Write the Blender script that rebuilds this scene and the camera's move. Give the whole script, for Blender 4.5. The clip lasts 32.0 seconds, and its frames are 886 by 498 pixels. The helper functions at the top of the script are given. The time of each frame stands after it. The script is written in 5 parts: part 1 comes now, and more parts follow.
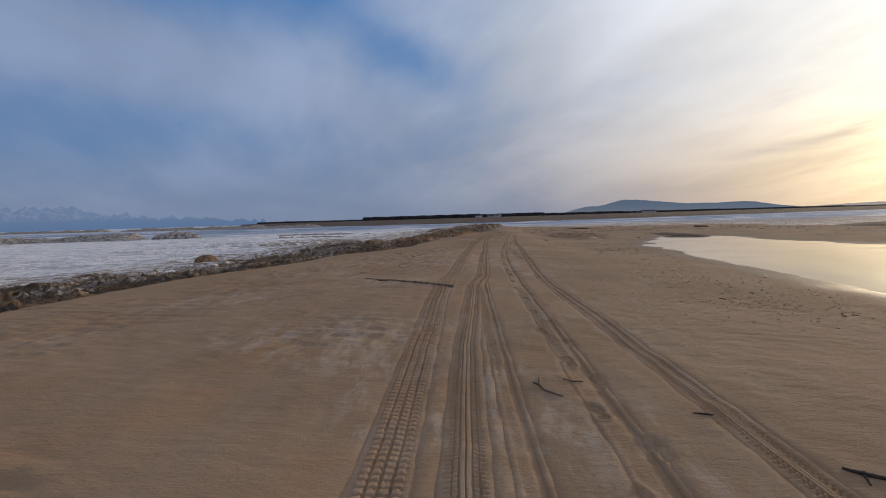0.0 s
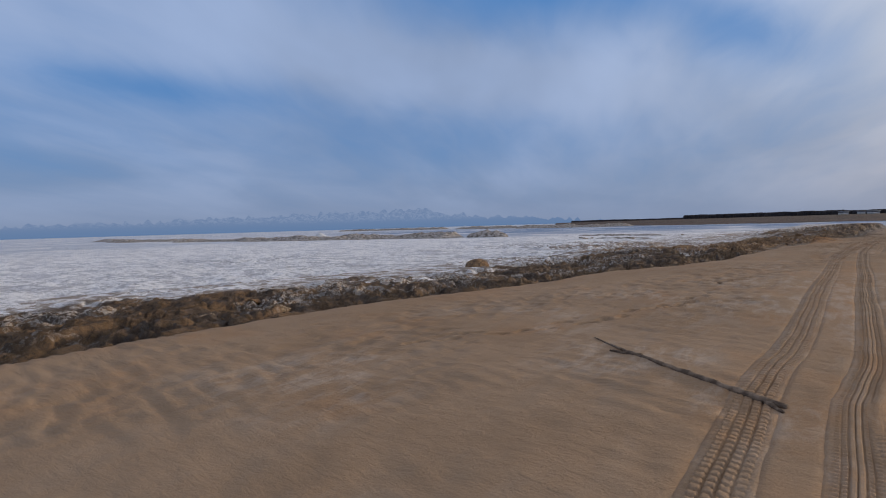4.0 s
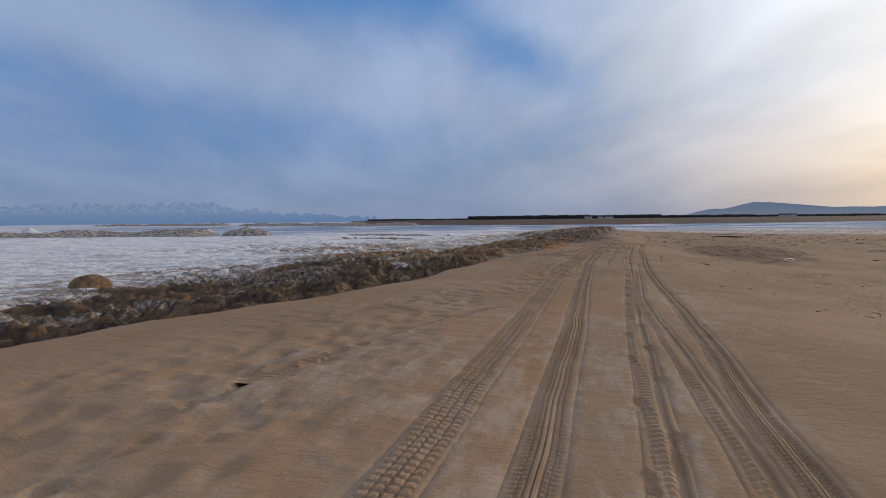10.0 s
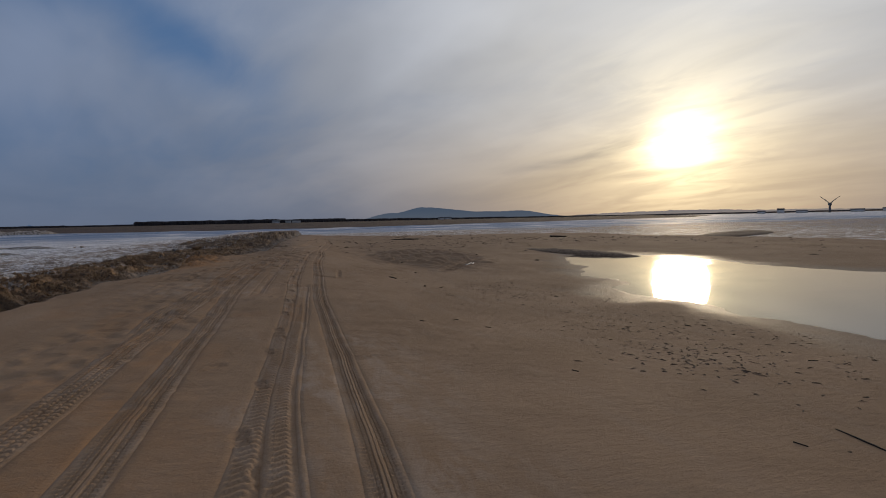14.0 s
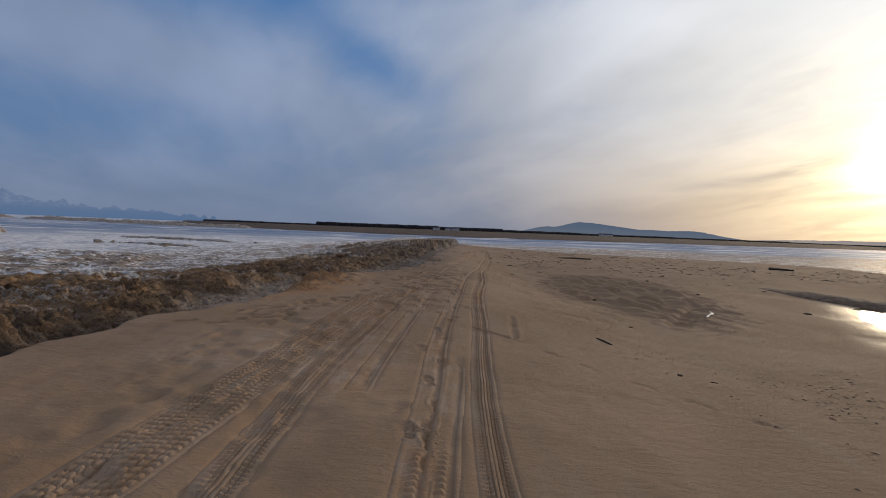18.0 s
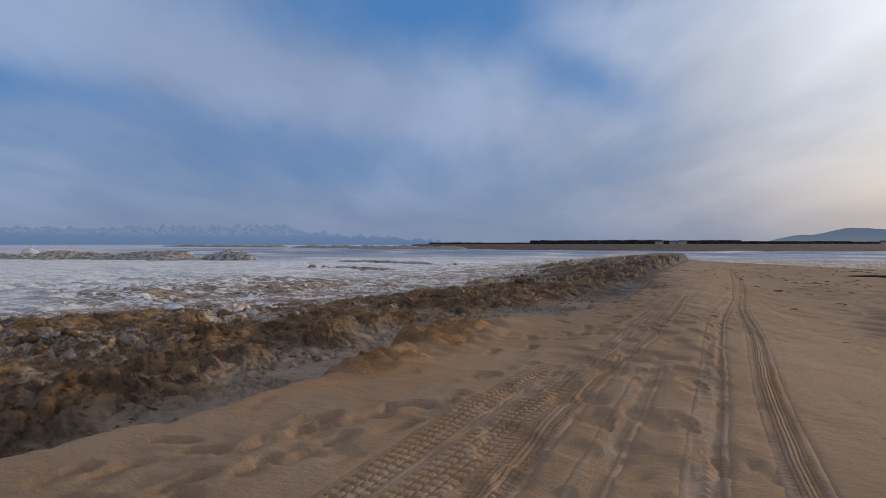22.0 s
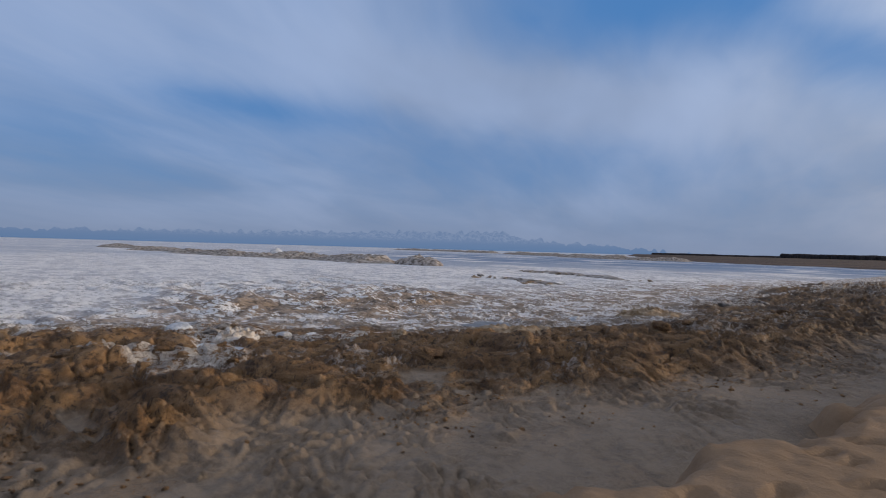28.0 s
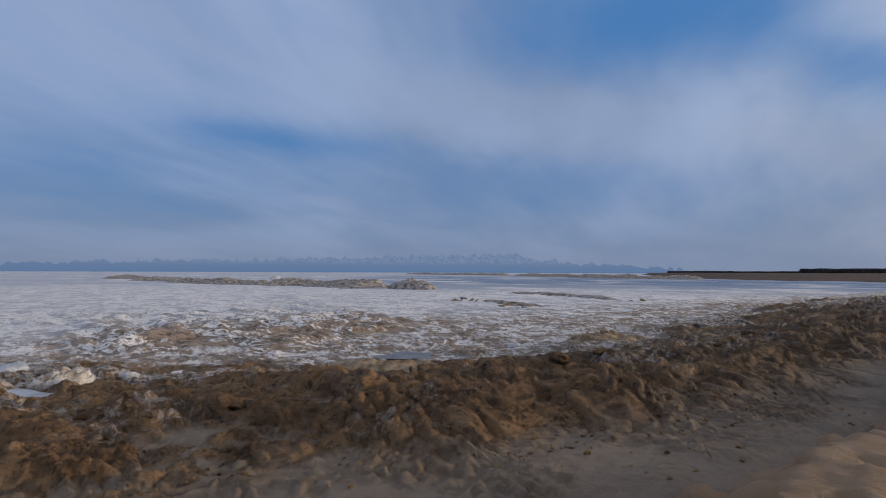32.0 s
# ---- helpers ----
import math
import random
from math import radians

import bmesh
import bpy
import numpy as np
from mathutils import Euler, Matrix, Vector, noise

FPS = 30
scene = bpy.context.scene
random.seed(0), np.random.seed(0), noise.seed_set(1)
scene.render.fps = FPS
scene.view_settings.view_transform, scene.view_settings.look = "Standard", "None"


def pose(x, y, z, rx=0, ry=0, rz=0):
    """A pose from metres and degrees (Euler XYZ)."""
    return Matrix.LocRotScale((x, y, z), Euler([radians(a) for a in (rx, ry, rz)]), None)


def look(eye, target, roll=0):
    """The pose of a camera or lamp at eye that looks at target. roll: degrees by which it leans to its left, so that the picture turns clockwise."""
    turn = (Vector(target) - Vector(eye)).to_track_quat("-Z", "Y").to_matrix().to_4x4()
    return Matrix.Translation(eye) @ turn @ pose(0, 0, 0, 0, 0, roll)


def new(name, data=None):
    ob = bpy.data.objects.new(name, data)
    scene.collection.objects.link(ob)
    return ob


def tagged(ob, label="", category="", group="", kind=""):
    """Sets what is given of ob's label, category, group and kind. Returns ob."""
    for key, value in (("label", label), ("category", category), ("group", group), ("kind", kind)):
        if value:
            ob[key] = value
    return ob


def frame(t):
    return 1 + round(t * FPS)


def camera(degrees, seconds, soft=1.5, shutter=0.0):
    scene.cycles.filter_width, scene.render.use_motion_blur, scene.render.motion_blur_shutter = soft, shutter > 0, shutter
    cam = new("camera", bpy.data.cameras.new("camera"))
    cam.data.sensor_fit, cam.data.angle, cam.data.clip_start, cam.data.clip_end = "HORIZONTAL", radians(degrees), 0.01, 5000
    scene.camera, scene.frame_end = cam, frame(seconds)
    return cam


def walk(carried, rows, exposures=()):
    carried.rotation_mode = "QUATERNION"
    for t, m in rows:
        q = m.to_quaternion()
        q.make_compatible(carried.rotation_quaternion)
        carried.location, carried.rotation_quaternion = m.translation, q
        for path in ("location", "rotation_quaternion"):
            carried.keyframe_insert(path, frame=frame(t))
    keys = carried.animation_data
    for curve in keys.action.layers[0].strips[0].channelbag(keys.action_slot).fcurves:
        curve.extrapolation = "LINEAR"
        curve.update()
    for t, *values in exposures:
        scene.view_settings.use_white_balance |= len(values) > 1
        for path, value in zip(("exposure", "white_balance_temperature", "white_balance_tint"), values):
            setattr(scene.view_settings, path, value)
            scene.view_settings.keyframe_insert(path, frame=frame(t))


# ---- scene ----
cam = camera(80.9, 32.0, soft=1.0)
PATH = [
    (0, (1.134, 1.549, 1.524), (1.095, 3.546, 1.409), -1.7),
    (0.5, (1.184, 2.243, 1.553), (1.113, 4.236, 1.41), -3.1),
    (1, (1.146, 2.937, 1.547), (0.988, 4.925, 1.401), -1.9),
    (1.5, (1.135, 3.596, 1.543), (0.823, 5.566, 1.389), -0.6),
    (2, (1.159, 4.302, 1.584), (0.606, 6.219, 1.448), -0.3),
    (2.5, (1.185, 4.966, 1.606), (0.453, 6.824, 1.497), -0.8),
    (3, (1.224, 5.617, 1.63), (0.327, 7.403, 1.545), -1.4),
    (3.5, (1.204, 6.305, 1.648), (0.146, 8.0, 1.565), -1.6),
    (5.5, (1.417, 9.339, 1.606), (0.223, 10.941, 1.518), -1.7),
    (6, (1.564, 10.206, 1.593), (0.641, 11.978, 1.492), -1.5),
    (6.5, (1.688, 10.99, 1.599), (0.982, 12.858, 1.49), -0.9),
    (7, (1.78, 11.72, 1.63), (1.276, 13.651, 1.506), -0.8),
    (7.5, (1.892, 12.456, 1.607), (1.533, 14.419, 1.474), 0.4),
    (8, (1.959, 13.215, 1.591), (1.718, 15.194, 1.429), -0.3),
    (8.5, (2.04, 13.959, 1.577), (1.829, 15.937, 1.366), -0.4),
    (9, (2.079, 14.643, 1.579), (1.742, 16.603, 1.371), -1.1),
    (9.5, (2.138, 15.341, 1.589), (1.75, 17.297, 1.441), -0.6),
    (10, (2.263, 15.986, 1.565), (1.823, 17.934, 1.456), -0.6),
    (10.5, (2.398, 16.683, 1.57), (2.144, 18.664, 1.464), -1.6),
    (11, (2.509, 17.342, 1.578), (2.393, 19.337, 1.484), -1.7),
    (11.5, (2.596, 18.059, 1.553), (2.572, 20.057, 1.455), -1.3),
    (12, (2.741, 18.726, 1.534), (2.836, 20.722, 1.434), -1.9),
    (12.5, (2.925, 19.43, 1.526), (3.152, 21.415, 1.424), -1.8),
    (13, (3.164, 20.136, 1.545), (3.651, 22.073, 1.441), -1.5),
    (13.5, (3.342, 20.827, 1.516), (4.025, 22.703, 1.396), -1.8),
    (15.5, (3.544, 23.551, 1.607), (4.211, 25.435, 1.527), 0.5),
    (16, (3.575, 24.299, 1.608), (4.05, 26.242, 1.566), 1.4),
    (16.5, (3.699, 25.06, 1.605), (4.053, 27.028, 1.568), 0.9),
    (17, (3.798, 25.834, 1.61), (4.029, 27.821, 1.567), 1.7),
    (17.5, (3.912, 26.594, 1.611), (4.092, 28.585, 1.556), 2.7),
    (18, (4.014, 27.378, 1.647), (4.141, 29.372, 1.576), 2.2),
    (18.5, (4.068, 28.163, 1.657), (4.155, 30.16, 1.575), 3.3),
    (19, (4.188, 28.929, 1.659), (4.233, 30.927, 1.583), 2.6),
    (19.5, (4.227, 29.685, 1.668), (4.242, 31.683, 1.579), 2.1),
    (20, (4.314, 30.441, 1.672), (4.23, 32.438, 1.608), 1.7),
    (20.5, (4.296, 31.187, 1.651), (3.986, 33.162, 1.581), 2.2),
    (21, (4.302, 31.939, 1.623), (3.78, 33.869, 1.566), 2.2),
    (21.5, (4.314, 32.643, 1.6), (3.614, 34.517, 1.555), 1.3),
    (22, (4.352, 33.332, 1.576), (3.676, 35.214, 1.559), 0.0),
    (22.5, (4.354, 33.981, 1.562), (3.648, 35.852, 1.55), 0.4),
    (23, (4.301, 34.616, 1.567), (3.539, 36.465, 1.564), 1.9),
    (23.5, (4.274, 35.218, 1.57), (3.379, 37.007, 1.579), 2.8),
    (24, (4.184, 35.791, 1.592), (3.155, 37.506, 1.606), 3.3),
    (24.5, (4.145, 36.329, 1.616), (2.982, 37.955, 1.633), 3.0),
    (25, (4.09, 36.865, 1.607), (2.804, 38.396, 1.63), 2.4),
    (25.5, (4.076, 37.368, 1.605), (2.716, 38.834, 1.643), 1.5),
    (27.5, (4.72, 39.449, 1.76), (3.338, 40.894, 1.787), 1.7),
    (28, (4.77, 39.914, 1.759), (3.399, 41.369, 1.759), 1.6),
    (28.5, (4.766, 40.361, 1.725), (3.388, 41.811, 1.722), 0.6),
    (29, (4.797, 40.812, 1.71), (3.441, 42.282, 1.72), 0.6),
    (29.5, (4.9, 41.223, 1.695), (3.563, 42.71, 1.717), 0.1),
    (30, (4.948, 41.699, 1.685), (3.671, 43.237, 1.729), 0.6),
    (30.5, (5.056, 42.08, 1.678), (3.87, 43.689, 1.742), 2.5),
    (31, (5.129, 42.426, 1.667), (3.9, 44.002, 1.744), 1.6),
    (31.5, (5.258, 42.764, 1.679), (3.96, 44.282, 1.775), 1.7),
    (32, (5.429, 43.104, 1.705), (4.02, 44.521, 1.795), 0.2),
]
EXPOSURES = [(0, -0.22), (1.2, -0.10), (2.5, 0.03), (9, 0.04), (11, -0.04), (12, -0.14), (13, -0.40), (13.5, -0.68), (15.5, -1.05), (17, -0.62), (19, -0.27), (20.5, -0.18), (24, 0.0), (28, -0.02), (30, 0.0), (32, -0.12)]
walk(cam, [(t, look(eye, target, roll)) for t, eye, target, roll in PATH], EXPOSURES)


# ---- node helper ----
class Tree:
    """Short-hand for building a node tree."""

    def __init__(self, tree):
        self.tree = tree
        tree.nodes.clear()

    def add(self, kind, ins=None):
        node = self.tree.nodes.new(kind)
        return self.feed(node, ins)

    def feed(self, node, ins):
        for key, value in (ins or {}).items():
            if isinstance(value, bpy.types.NodeSocket):
                self.tree.links.new(value, node.inputs[key])
            else:
                node.inputs[key].default_value = value
        return node

    def math(self, op, a, b=0.0, clamp=False):
        node = self.add("ShaderNodeMath", {0: a, 1: b})
        node.operation, node.use_clamp = op, clamp
        return node.outputs[0]

    def vec(self, op, a, b=(0, 0, 0)):
        node = self.add("ShaderNodeVectorMath", {0: a, 1: b})
        node.operation = op
        return node.outputs["Value" if op == "DOT_PRODUCT" else "Vector"]

    def scaled(self, a, k):
        node = self.add("ShaderNodeVectorMath")
        node.operation = "SCALE"
        return self.feed(node, {0: a, "Scale": k}).outputs["Vector"]

    def mix(self, fac, a, b):
        node = self.add("ShaderNodeMix")
        node.data_type = "RGBA"
        return self.feed(node, {0: fac, 6: a, 7: b}).outputs[2]

    def noise(self, vector, scale, detail=4.0, rough=0.55, distortion=0.0):
        return self.add("ShaderNodeTexNoise", {"Vector": vector, "Scale": scale, "Detail": detail, "Roughness": rough, "Distortion": distortion}).outputs["Fac"]

    def step(self, value, lo, hi, to_lo=0.0, to_hi=1.0):
        node = self.add("ShaderNodeMapRange", {0: value, 1: lo, 2: hi, 3: to_lo, 4: to_hi})
        node.interpolation_type = "SMOOTHSTEP"
        return node.outputs[0]

    def attr(self, name):
        node = self.add("ShaderNodeAttribute")
        node.attribute_name = name
        return node.outputs["Fac"]


def rgb(r, g, b):
    return (r, g, b, 1.0)


# ---- sky and sun ----
SUN_AZ, SUN_EL = 45.2, 7.2
sun_dir = Vector((math.sin(radians(SUN_AZ)) * math.cos(radians(SUN_EL)), math.cos(radians(SUN_AZ)) * math.cos(radians(SUN_EL)), math.sin(radians(SUN_EL))))
world = bpy.data.worlds.new("sky")
world.use_nodes = True
scene.world = world
w = Tree(world.node_tree)
direction = w.vec("NORMALIZE", w.add("ShaderNodeTexCoord").outputs["Generated"])
sep = w.add("ShaderNodeSeparateXYZ", {0: direction}).outputs
height = w.math("MAXIMUM", sep[2], 0.0)
near_sun = w.math("MAXIMUM", w.vec("DOT_PRODUCT", direction, tuple(sun_dir)), 0.0)
air = w.add("ShaderNodeTexSky")
air.sky_type, air.sun_disc, air.sun_elevation, air.sun_rotation = "NISHITA", False, radians(SUN_EL), radians(SUN_AZ)
air.altitude, air.air_density, air.dust_density, air.ozone_density = 450.0, 1.0, 1.2, 2.0
clear = air.outputs[0]
clear = w.vec("ADD", w.vec("MULTIPLY", clear, (0.020, 0.024, 0.028)), (0.060, 0.185, 0.44))
azimuth = w.math("MULTIPLY", w.math("ARCTAN2", sep[0], sep[1]), 57.2958)
rise = w.math("MULTIPLY", w.math("ARCSINE", sep[2]), 57.2958)


def gap(az_at, el_at, az_wide, el_wide, tilt=0.0):
    """A soft opening in the cloud; tilt: degrees of height per degree of azimuth."""
    da = w.math("SUBTRACT", azimuth, az_at)
    de = w.math("SUBTRACT", w.math("SUBTRACT", rise, el_at), w.math("MULTIPLY", da, tilt))
    q = w.math("ADD", w.math("POWER", w.math("ABSOLUTE", w.math("DIVIDE", da, az_wide)), 2.0), w.math("POWER", w.math("ABSOLUTE", w.math("DIVIDE", de, el_wide)), 2.0))
    return w.math("EXPONENT", w.math("MULTIPLY", q, -1.0))


# a thin sheet of cloud, seen in perspective
over = w.add("ShaderNodeCombineXYZ", {0: w.math("DIVIDE", sep[0], w.math("ADD", height, 0.22)), 1: w.math("DIVIDE", sep[1], w.math("ADD", height, 0.22)), 2: 0.0}).outputs[0]
spin = w.add("ShaderNodeVectorRotate", {"Vector": over, "Angle": radians(-20)})
spin.rotation_type = "Z_AXIS"
turned = spin.outputs[0]
streaks = w.noise(w.vec("MULTIPLY", turned, (1.05, 0.62, 1.0)), 1.0, 4.0, 0.48, 0.4)
wisps = w.noise(w.vec("MULTIPLY", turned, (4.2, 1.6, 1.0)), 1.2, 6.0, 0.56, 0.5)
cover = w.math("ADD", w.math("MULTIPLY", w.math("SUBTRACT", streaks, 0.5), 1.0), w.math("MULTIPLY", w.math("SUBTRACT", wisps, 0.5), 0.45))
cover = w.math("ADD", cover, 0.69)
for opening, amount in ((gap(-22, 25.5, 15, 5.0, 0.0), 0.68), (gap(-6, 18.0, 9, 3.2, -0.5), 0.34), (gap(-63, 13.8, 11, 1.7, -0.05), 0.5), (gap(-80, 9, 26, 5, 0.0), 0.30), (gap(-30, 9, 16, 3.5, 0.0), 0.22), (gap(12, 29, 10, 5, 0.0), 0.5)):
    cover = w.math("SUBTRACT", cover, w.math("MULTIPLY", opening, amount))
for bank_of_cloud, amount in ((gap(-35, 16.5, 24, 3.2, -0.16), 0.42), (gap(10, 15, 6, 7, 0.3), 0.3)):
    cover = w.math("ADD", cover, w.math("MULTIPLY", bank_of_cloud, amount))
cover = w.math("ADD", cover, w.math("ADD", w.math("MULTIPLY", w.math("POWER", near_sun, 8.0), 0.6), w.step(rise, 28.0, 50.0, 0.0, 0.7)))
cover = w.step(cover, 0.0, 1.0)
# the cloud is grey-blue far from the sun, white and warm round it
veil = w.mix(w.math("POWER", near_sun, 4.2), rgb(0.287, 0.378, 0.575), w.mix(w.step(rise, 2.0, 13.0), rgb(1.08, 0.90, 0.66), rgb(1.18, 1.18, 1.18)))
# overhead, above the view, a pale neutral veil is added to light the ground
veil = w.mix(w.step(rise, 26.0, 48.0, 0.0, 0.85), veil, rgb(0.47, 0.475, 0.50))
veil = w.scaled(veil, w.step(streaks, 0.3, 0.7, 0.80, 1.15))
sky = w.mix(cover, clear, veil)
# haze near the horizon
haze = w.mix(w.math("POWER", near_sun, 12.0), rgb(0.215, 0.270, 0.395), rgb(1.00, 0.69, 0.42))
low = w.math("POWER", w.math("SUBTRACT", 1.0, height), 8.0)
sky = w.mix(w.math("MULTIPLY", low, 0.9), sky, haze)
# dark bars of cloud low beside the sun
bars = w.noise(w.add("ShaderNodeCombineXYZ", {0: sep[0], 1: sep[1], 2: w.math("MULTIPLY", sep[2], 9.0)}).outputs[0], 2.6, 3.0, 0.5)
band = w.math("ADD", gap(34, 5.2, 7, 0.7, 0.0), w.math("MULTIPLY", gap(37, 6.6, 6, 0.55, 0.22), 0.8), clamp=True)
sky = w.mix(w.math("MULTIPLY", w.math("MULTIPLY", band, w.step(bars, 0.35, 0.55)), 0.5), sky, rgb(0.33, 0.31, 0.33))
halo = w.math("ADD", w.math("MULTIPLY", w.math("POWER", near_sun, 28.0), 0.30), w.math("MULTIPLY", w.math("POWER", near_sun, 130.0), 0.9))
core = w.math("MULTIPLY", w.math("POWER", near_sun, 900.0), 4.0)
thin = w.step(wisps, 0.3, 0.7, 0.6, 1.3)
glow = w.scaled((1.0, 0.82, 0.46), w.math("MULTIPLY", w.math("ADD", halo, core), thin))
sky = w.vec("ADD", sky, glow)
background = w.add("ShaderNodeBackground", {"Color": sky, "Strength": 1.0})
w.tree.links.new(background.outputs[0], w.add("ShaderNodeOutputWorld").inputs[0])

sun = new("sun", bpy.data.lights.new("sun", "SUN"))
sun.data.energy, sun.data.angle, sun.data.color = 2.0, radians(5.0), (1.0, 0.79, 0.54)
sun.matrix_world = look(sun_dir * 100, (0, 0, 0))


# ---- materials ----
def material(name):
    m = bpy.data.materials.new(name)
    m.use_nodes = True
    t = Tree(m.node_tree)
    return m, t, t.add("ShaderNodeTexCoord").outputs["Object"]


def finish(t, colour, rough=0.9, bumps=(), metallic=0.0, specular=0.3):
    """bumps: (height, strength, distance) from the coarse to the fine."""
    normal = None
    for high, strength, distance in bumps:
        ins = {"Height": high, "Strength": strength, "Distance": distance}
        if normal:
            ins["Normal"] = normal
        normal = t.add("ShaderNodeBump", ins).outputs[0]
    ins = {"Base Color": colour, "Roughness": rough, "Metallic": metallic, "Specular IOR Level": specular}
    if normal:
        ins["Normal"] = normal
    shader = t.add("ShaderNodeBsdfPrincipled", ins)
    t.tree.links.new(shader.outputs[0], t.add("ShaderNodeOutputMaterial").inputs[0])


def sand_material():
    m, t, p = material("damp sand")
    broad = t.noise(p, 0.35, 4.0, 0.6, 0.4)
    patch = t.noise(t.vec("MULTIPLY", p, (1.4, 0.32, 1.0)), 1.7, 5.0, 0.62)
    grain = t.noise(p, 55.0, 3.0, 0.7)
    base = t.mix(t.step(broad, 0.38, 0.62), rgb(0.318, 0.212, 0.134), rgb(0.372, 0.252, 0.163))
    base = t.mix(t.math("MULTIPLY", t.step(patch, 0.5, 0.72), 0.4), base, rgb(0.385, 0.283, 0.203))
    base = t.mix(t.math("MULTIPLY", t.step(patch, 0.47, 0.30), 0.15), base, rgb(0.275, 0.172, 0.105))
    fleck = t.noise(p, 160.0, 2.0, 0.6)
    base = t.mix(t.math("MULTIPLY", t.step(fleck, 0.60, 0.72), 0.35), base, rgb(0.13, 0.085, 0.055))
    base = t.mix(t.math("MULTIPLY", t.attr("rust"), t.step(t.noise(p, 2.6, 6.0, 0.7, 0.6), 0.30, 0.62, 0.15, 0.9)), base, rgb(0.46, 0.225, 0.092))
    salt = t.math("MULTIPLY", t.attr("salt"), t.step(t.noise(t.vec("MULTIPLY", p, (1.5, 0.5, 1.0)), 3.2, 7.0, 0.74, 0.15), 0.44, 0.62))
    base = t.mix(t.math("MULTIPLY", salt, 0.50), base, rgb(0.52, 0.425, 0.35))
    base = t.mix(t.math("MULTIPLY", t.step(grain, 0.3, 0.7), 0.22), base, rgb(0.20, 0.13, 0.085))
    wet = t.attr("wet")
    base = t.mix(t.math("MULTIPLY", wet, 0.75), base, rgb(0.165, 0.118, 0.083))
    rough = t.step(wet, 0.0, 1.0, 0.95, 0.5)
    ripple = t.noise(t.vec("MULTIPLY", p, (1.0, 1.9, 1.0)), 3.2, 3.0, 0.5, 0.5)
    crumb = t.math("MULTIPLY", t.noise(p, 14.0, 6.0, 0.75, 0.5), t.step(t.attr("rust"), 0.45, 1.0))
    finish(t, base, rough, ((ripple, 0.2, 0.03), (t.noise(t.vec("MULTIPLY", p, (0.7, 1.6, 1.0)), 9.0, 6.0, 0.70, 0.4), 0.55, 0.035), (crumb, 1.0, 0.10), (grain, 0.6, 0.008)), specular=0.12)
    return m


def ridge_material():
    m, t, p = material("sandy shore ice")
    lump = t.noise(p, 1.1, 5.0, 0.6, 0.5)
    fine = t.noise(p, 7.0, 8.0, 0.76, 0.5)
    grain = t.noise(p, 34.0, 5.0, 0.75)
    base = t.mix(t.step(lump, 0.36, 0.62), rgb(0.235, 0.132, 0.068), rgb(0.43, 0.252, 0.122))
    # low spots of the fine relief are dark, crevice shade put into the colour
    base = t.mix(t.math("MULTIPLY", t.step(fine, 0.50, 0.40), 0.9), base, rgb(0.085, 0.052, 0.033))
    base = t.mix(t.math("MULTIPLY", t.step(fine, 0.55, 0.66), 0.55), base, rgb(0.52, 0.37, 0.235))
    # silt of the flats; between lumps the same grey stands in for shade
    silt_shade = t.mix(t.step(t.math("ADD", t.math("MULTIPLY", fine, 0.6), t.math("MULTIPLY", lump, 0.4)), 0.36, 0.6), rgb(0.185, 0.14, 0.102), rgb(0.315, 0.245, 0.187))
    base = t.mix(t.attr("grey"), base, silt_shade)
    # farther stretches are darker brown, deepened to stand for the ridge's shade
    base = t.mix(t.math("MULTIPLY", t.attr("far"), t.step(lump, 0.30, 0.6, 0.95, 0.5)), base, rgb(0.088, 0.064, 0.049))
    speck = t.noise(p, 4.2, 9.0, 0.82, 0.9)
    frost = t.math("MULTIPLY", t.attr("frost"), t.step(t.math("ADD", speck, t.math("MULTIPLY", t.math("SUBTRACT", t.attr("frost"), 0.5), 0.10)), 0.51, 0.57))
    base = t.mix(frost, base, t.mix(t.step(fine, 0.35, 0.6), rgb(0.50, 0.43, 0.38), rgb(0.80, 0.73, 0.68)))
    shelf = t.noise(t.vec("MULTIPLY", p, (0.8, 1.0, 1.0)), 1.3, 9.0, 0.78, 0.9)
    frozen = t.mix(t.step(shelf, 0.47, 0.57), rgb(0.28, 0.215, 0.165), rgb(0.86, 0.82, 0.82))
    frozen = t.mix(t.math("MULTIPLY", t.step(fine, 0.50, 0.36), 0.6), frozen, rgb(0.34, 0.30, 0.29))
    base = t.mix(t.step(t.math("ADD", t.attr("icy"), t.math("MULTIPLY", t.math("SUBTRACT", shelf, 0.5), 1.2)), 0.35, 0.65), base, frozen)
    base = t.mix(t.math("MULTIPLY", t.step(grain, 0.46, 0.72), t.step(t.attr("grey"), 0.3, 1.0, 0.4, 0.12)), base, rgb(0.06, 0.045, 0.032))
    relief = t.step(t.attr("grey"), 0.2, 1.0, 1.0, 0.35)
    finish(t, base, t.step(fine, 0.3, 0.7, 0.55, 0.85), ((lump, 0.5, 0.12), (t.math("MULTIPLY", fine, relief), 1.0, 0.09), (t.math("MULTIPLY", grain, relief), 1.0, 0.035)))
    return m


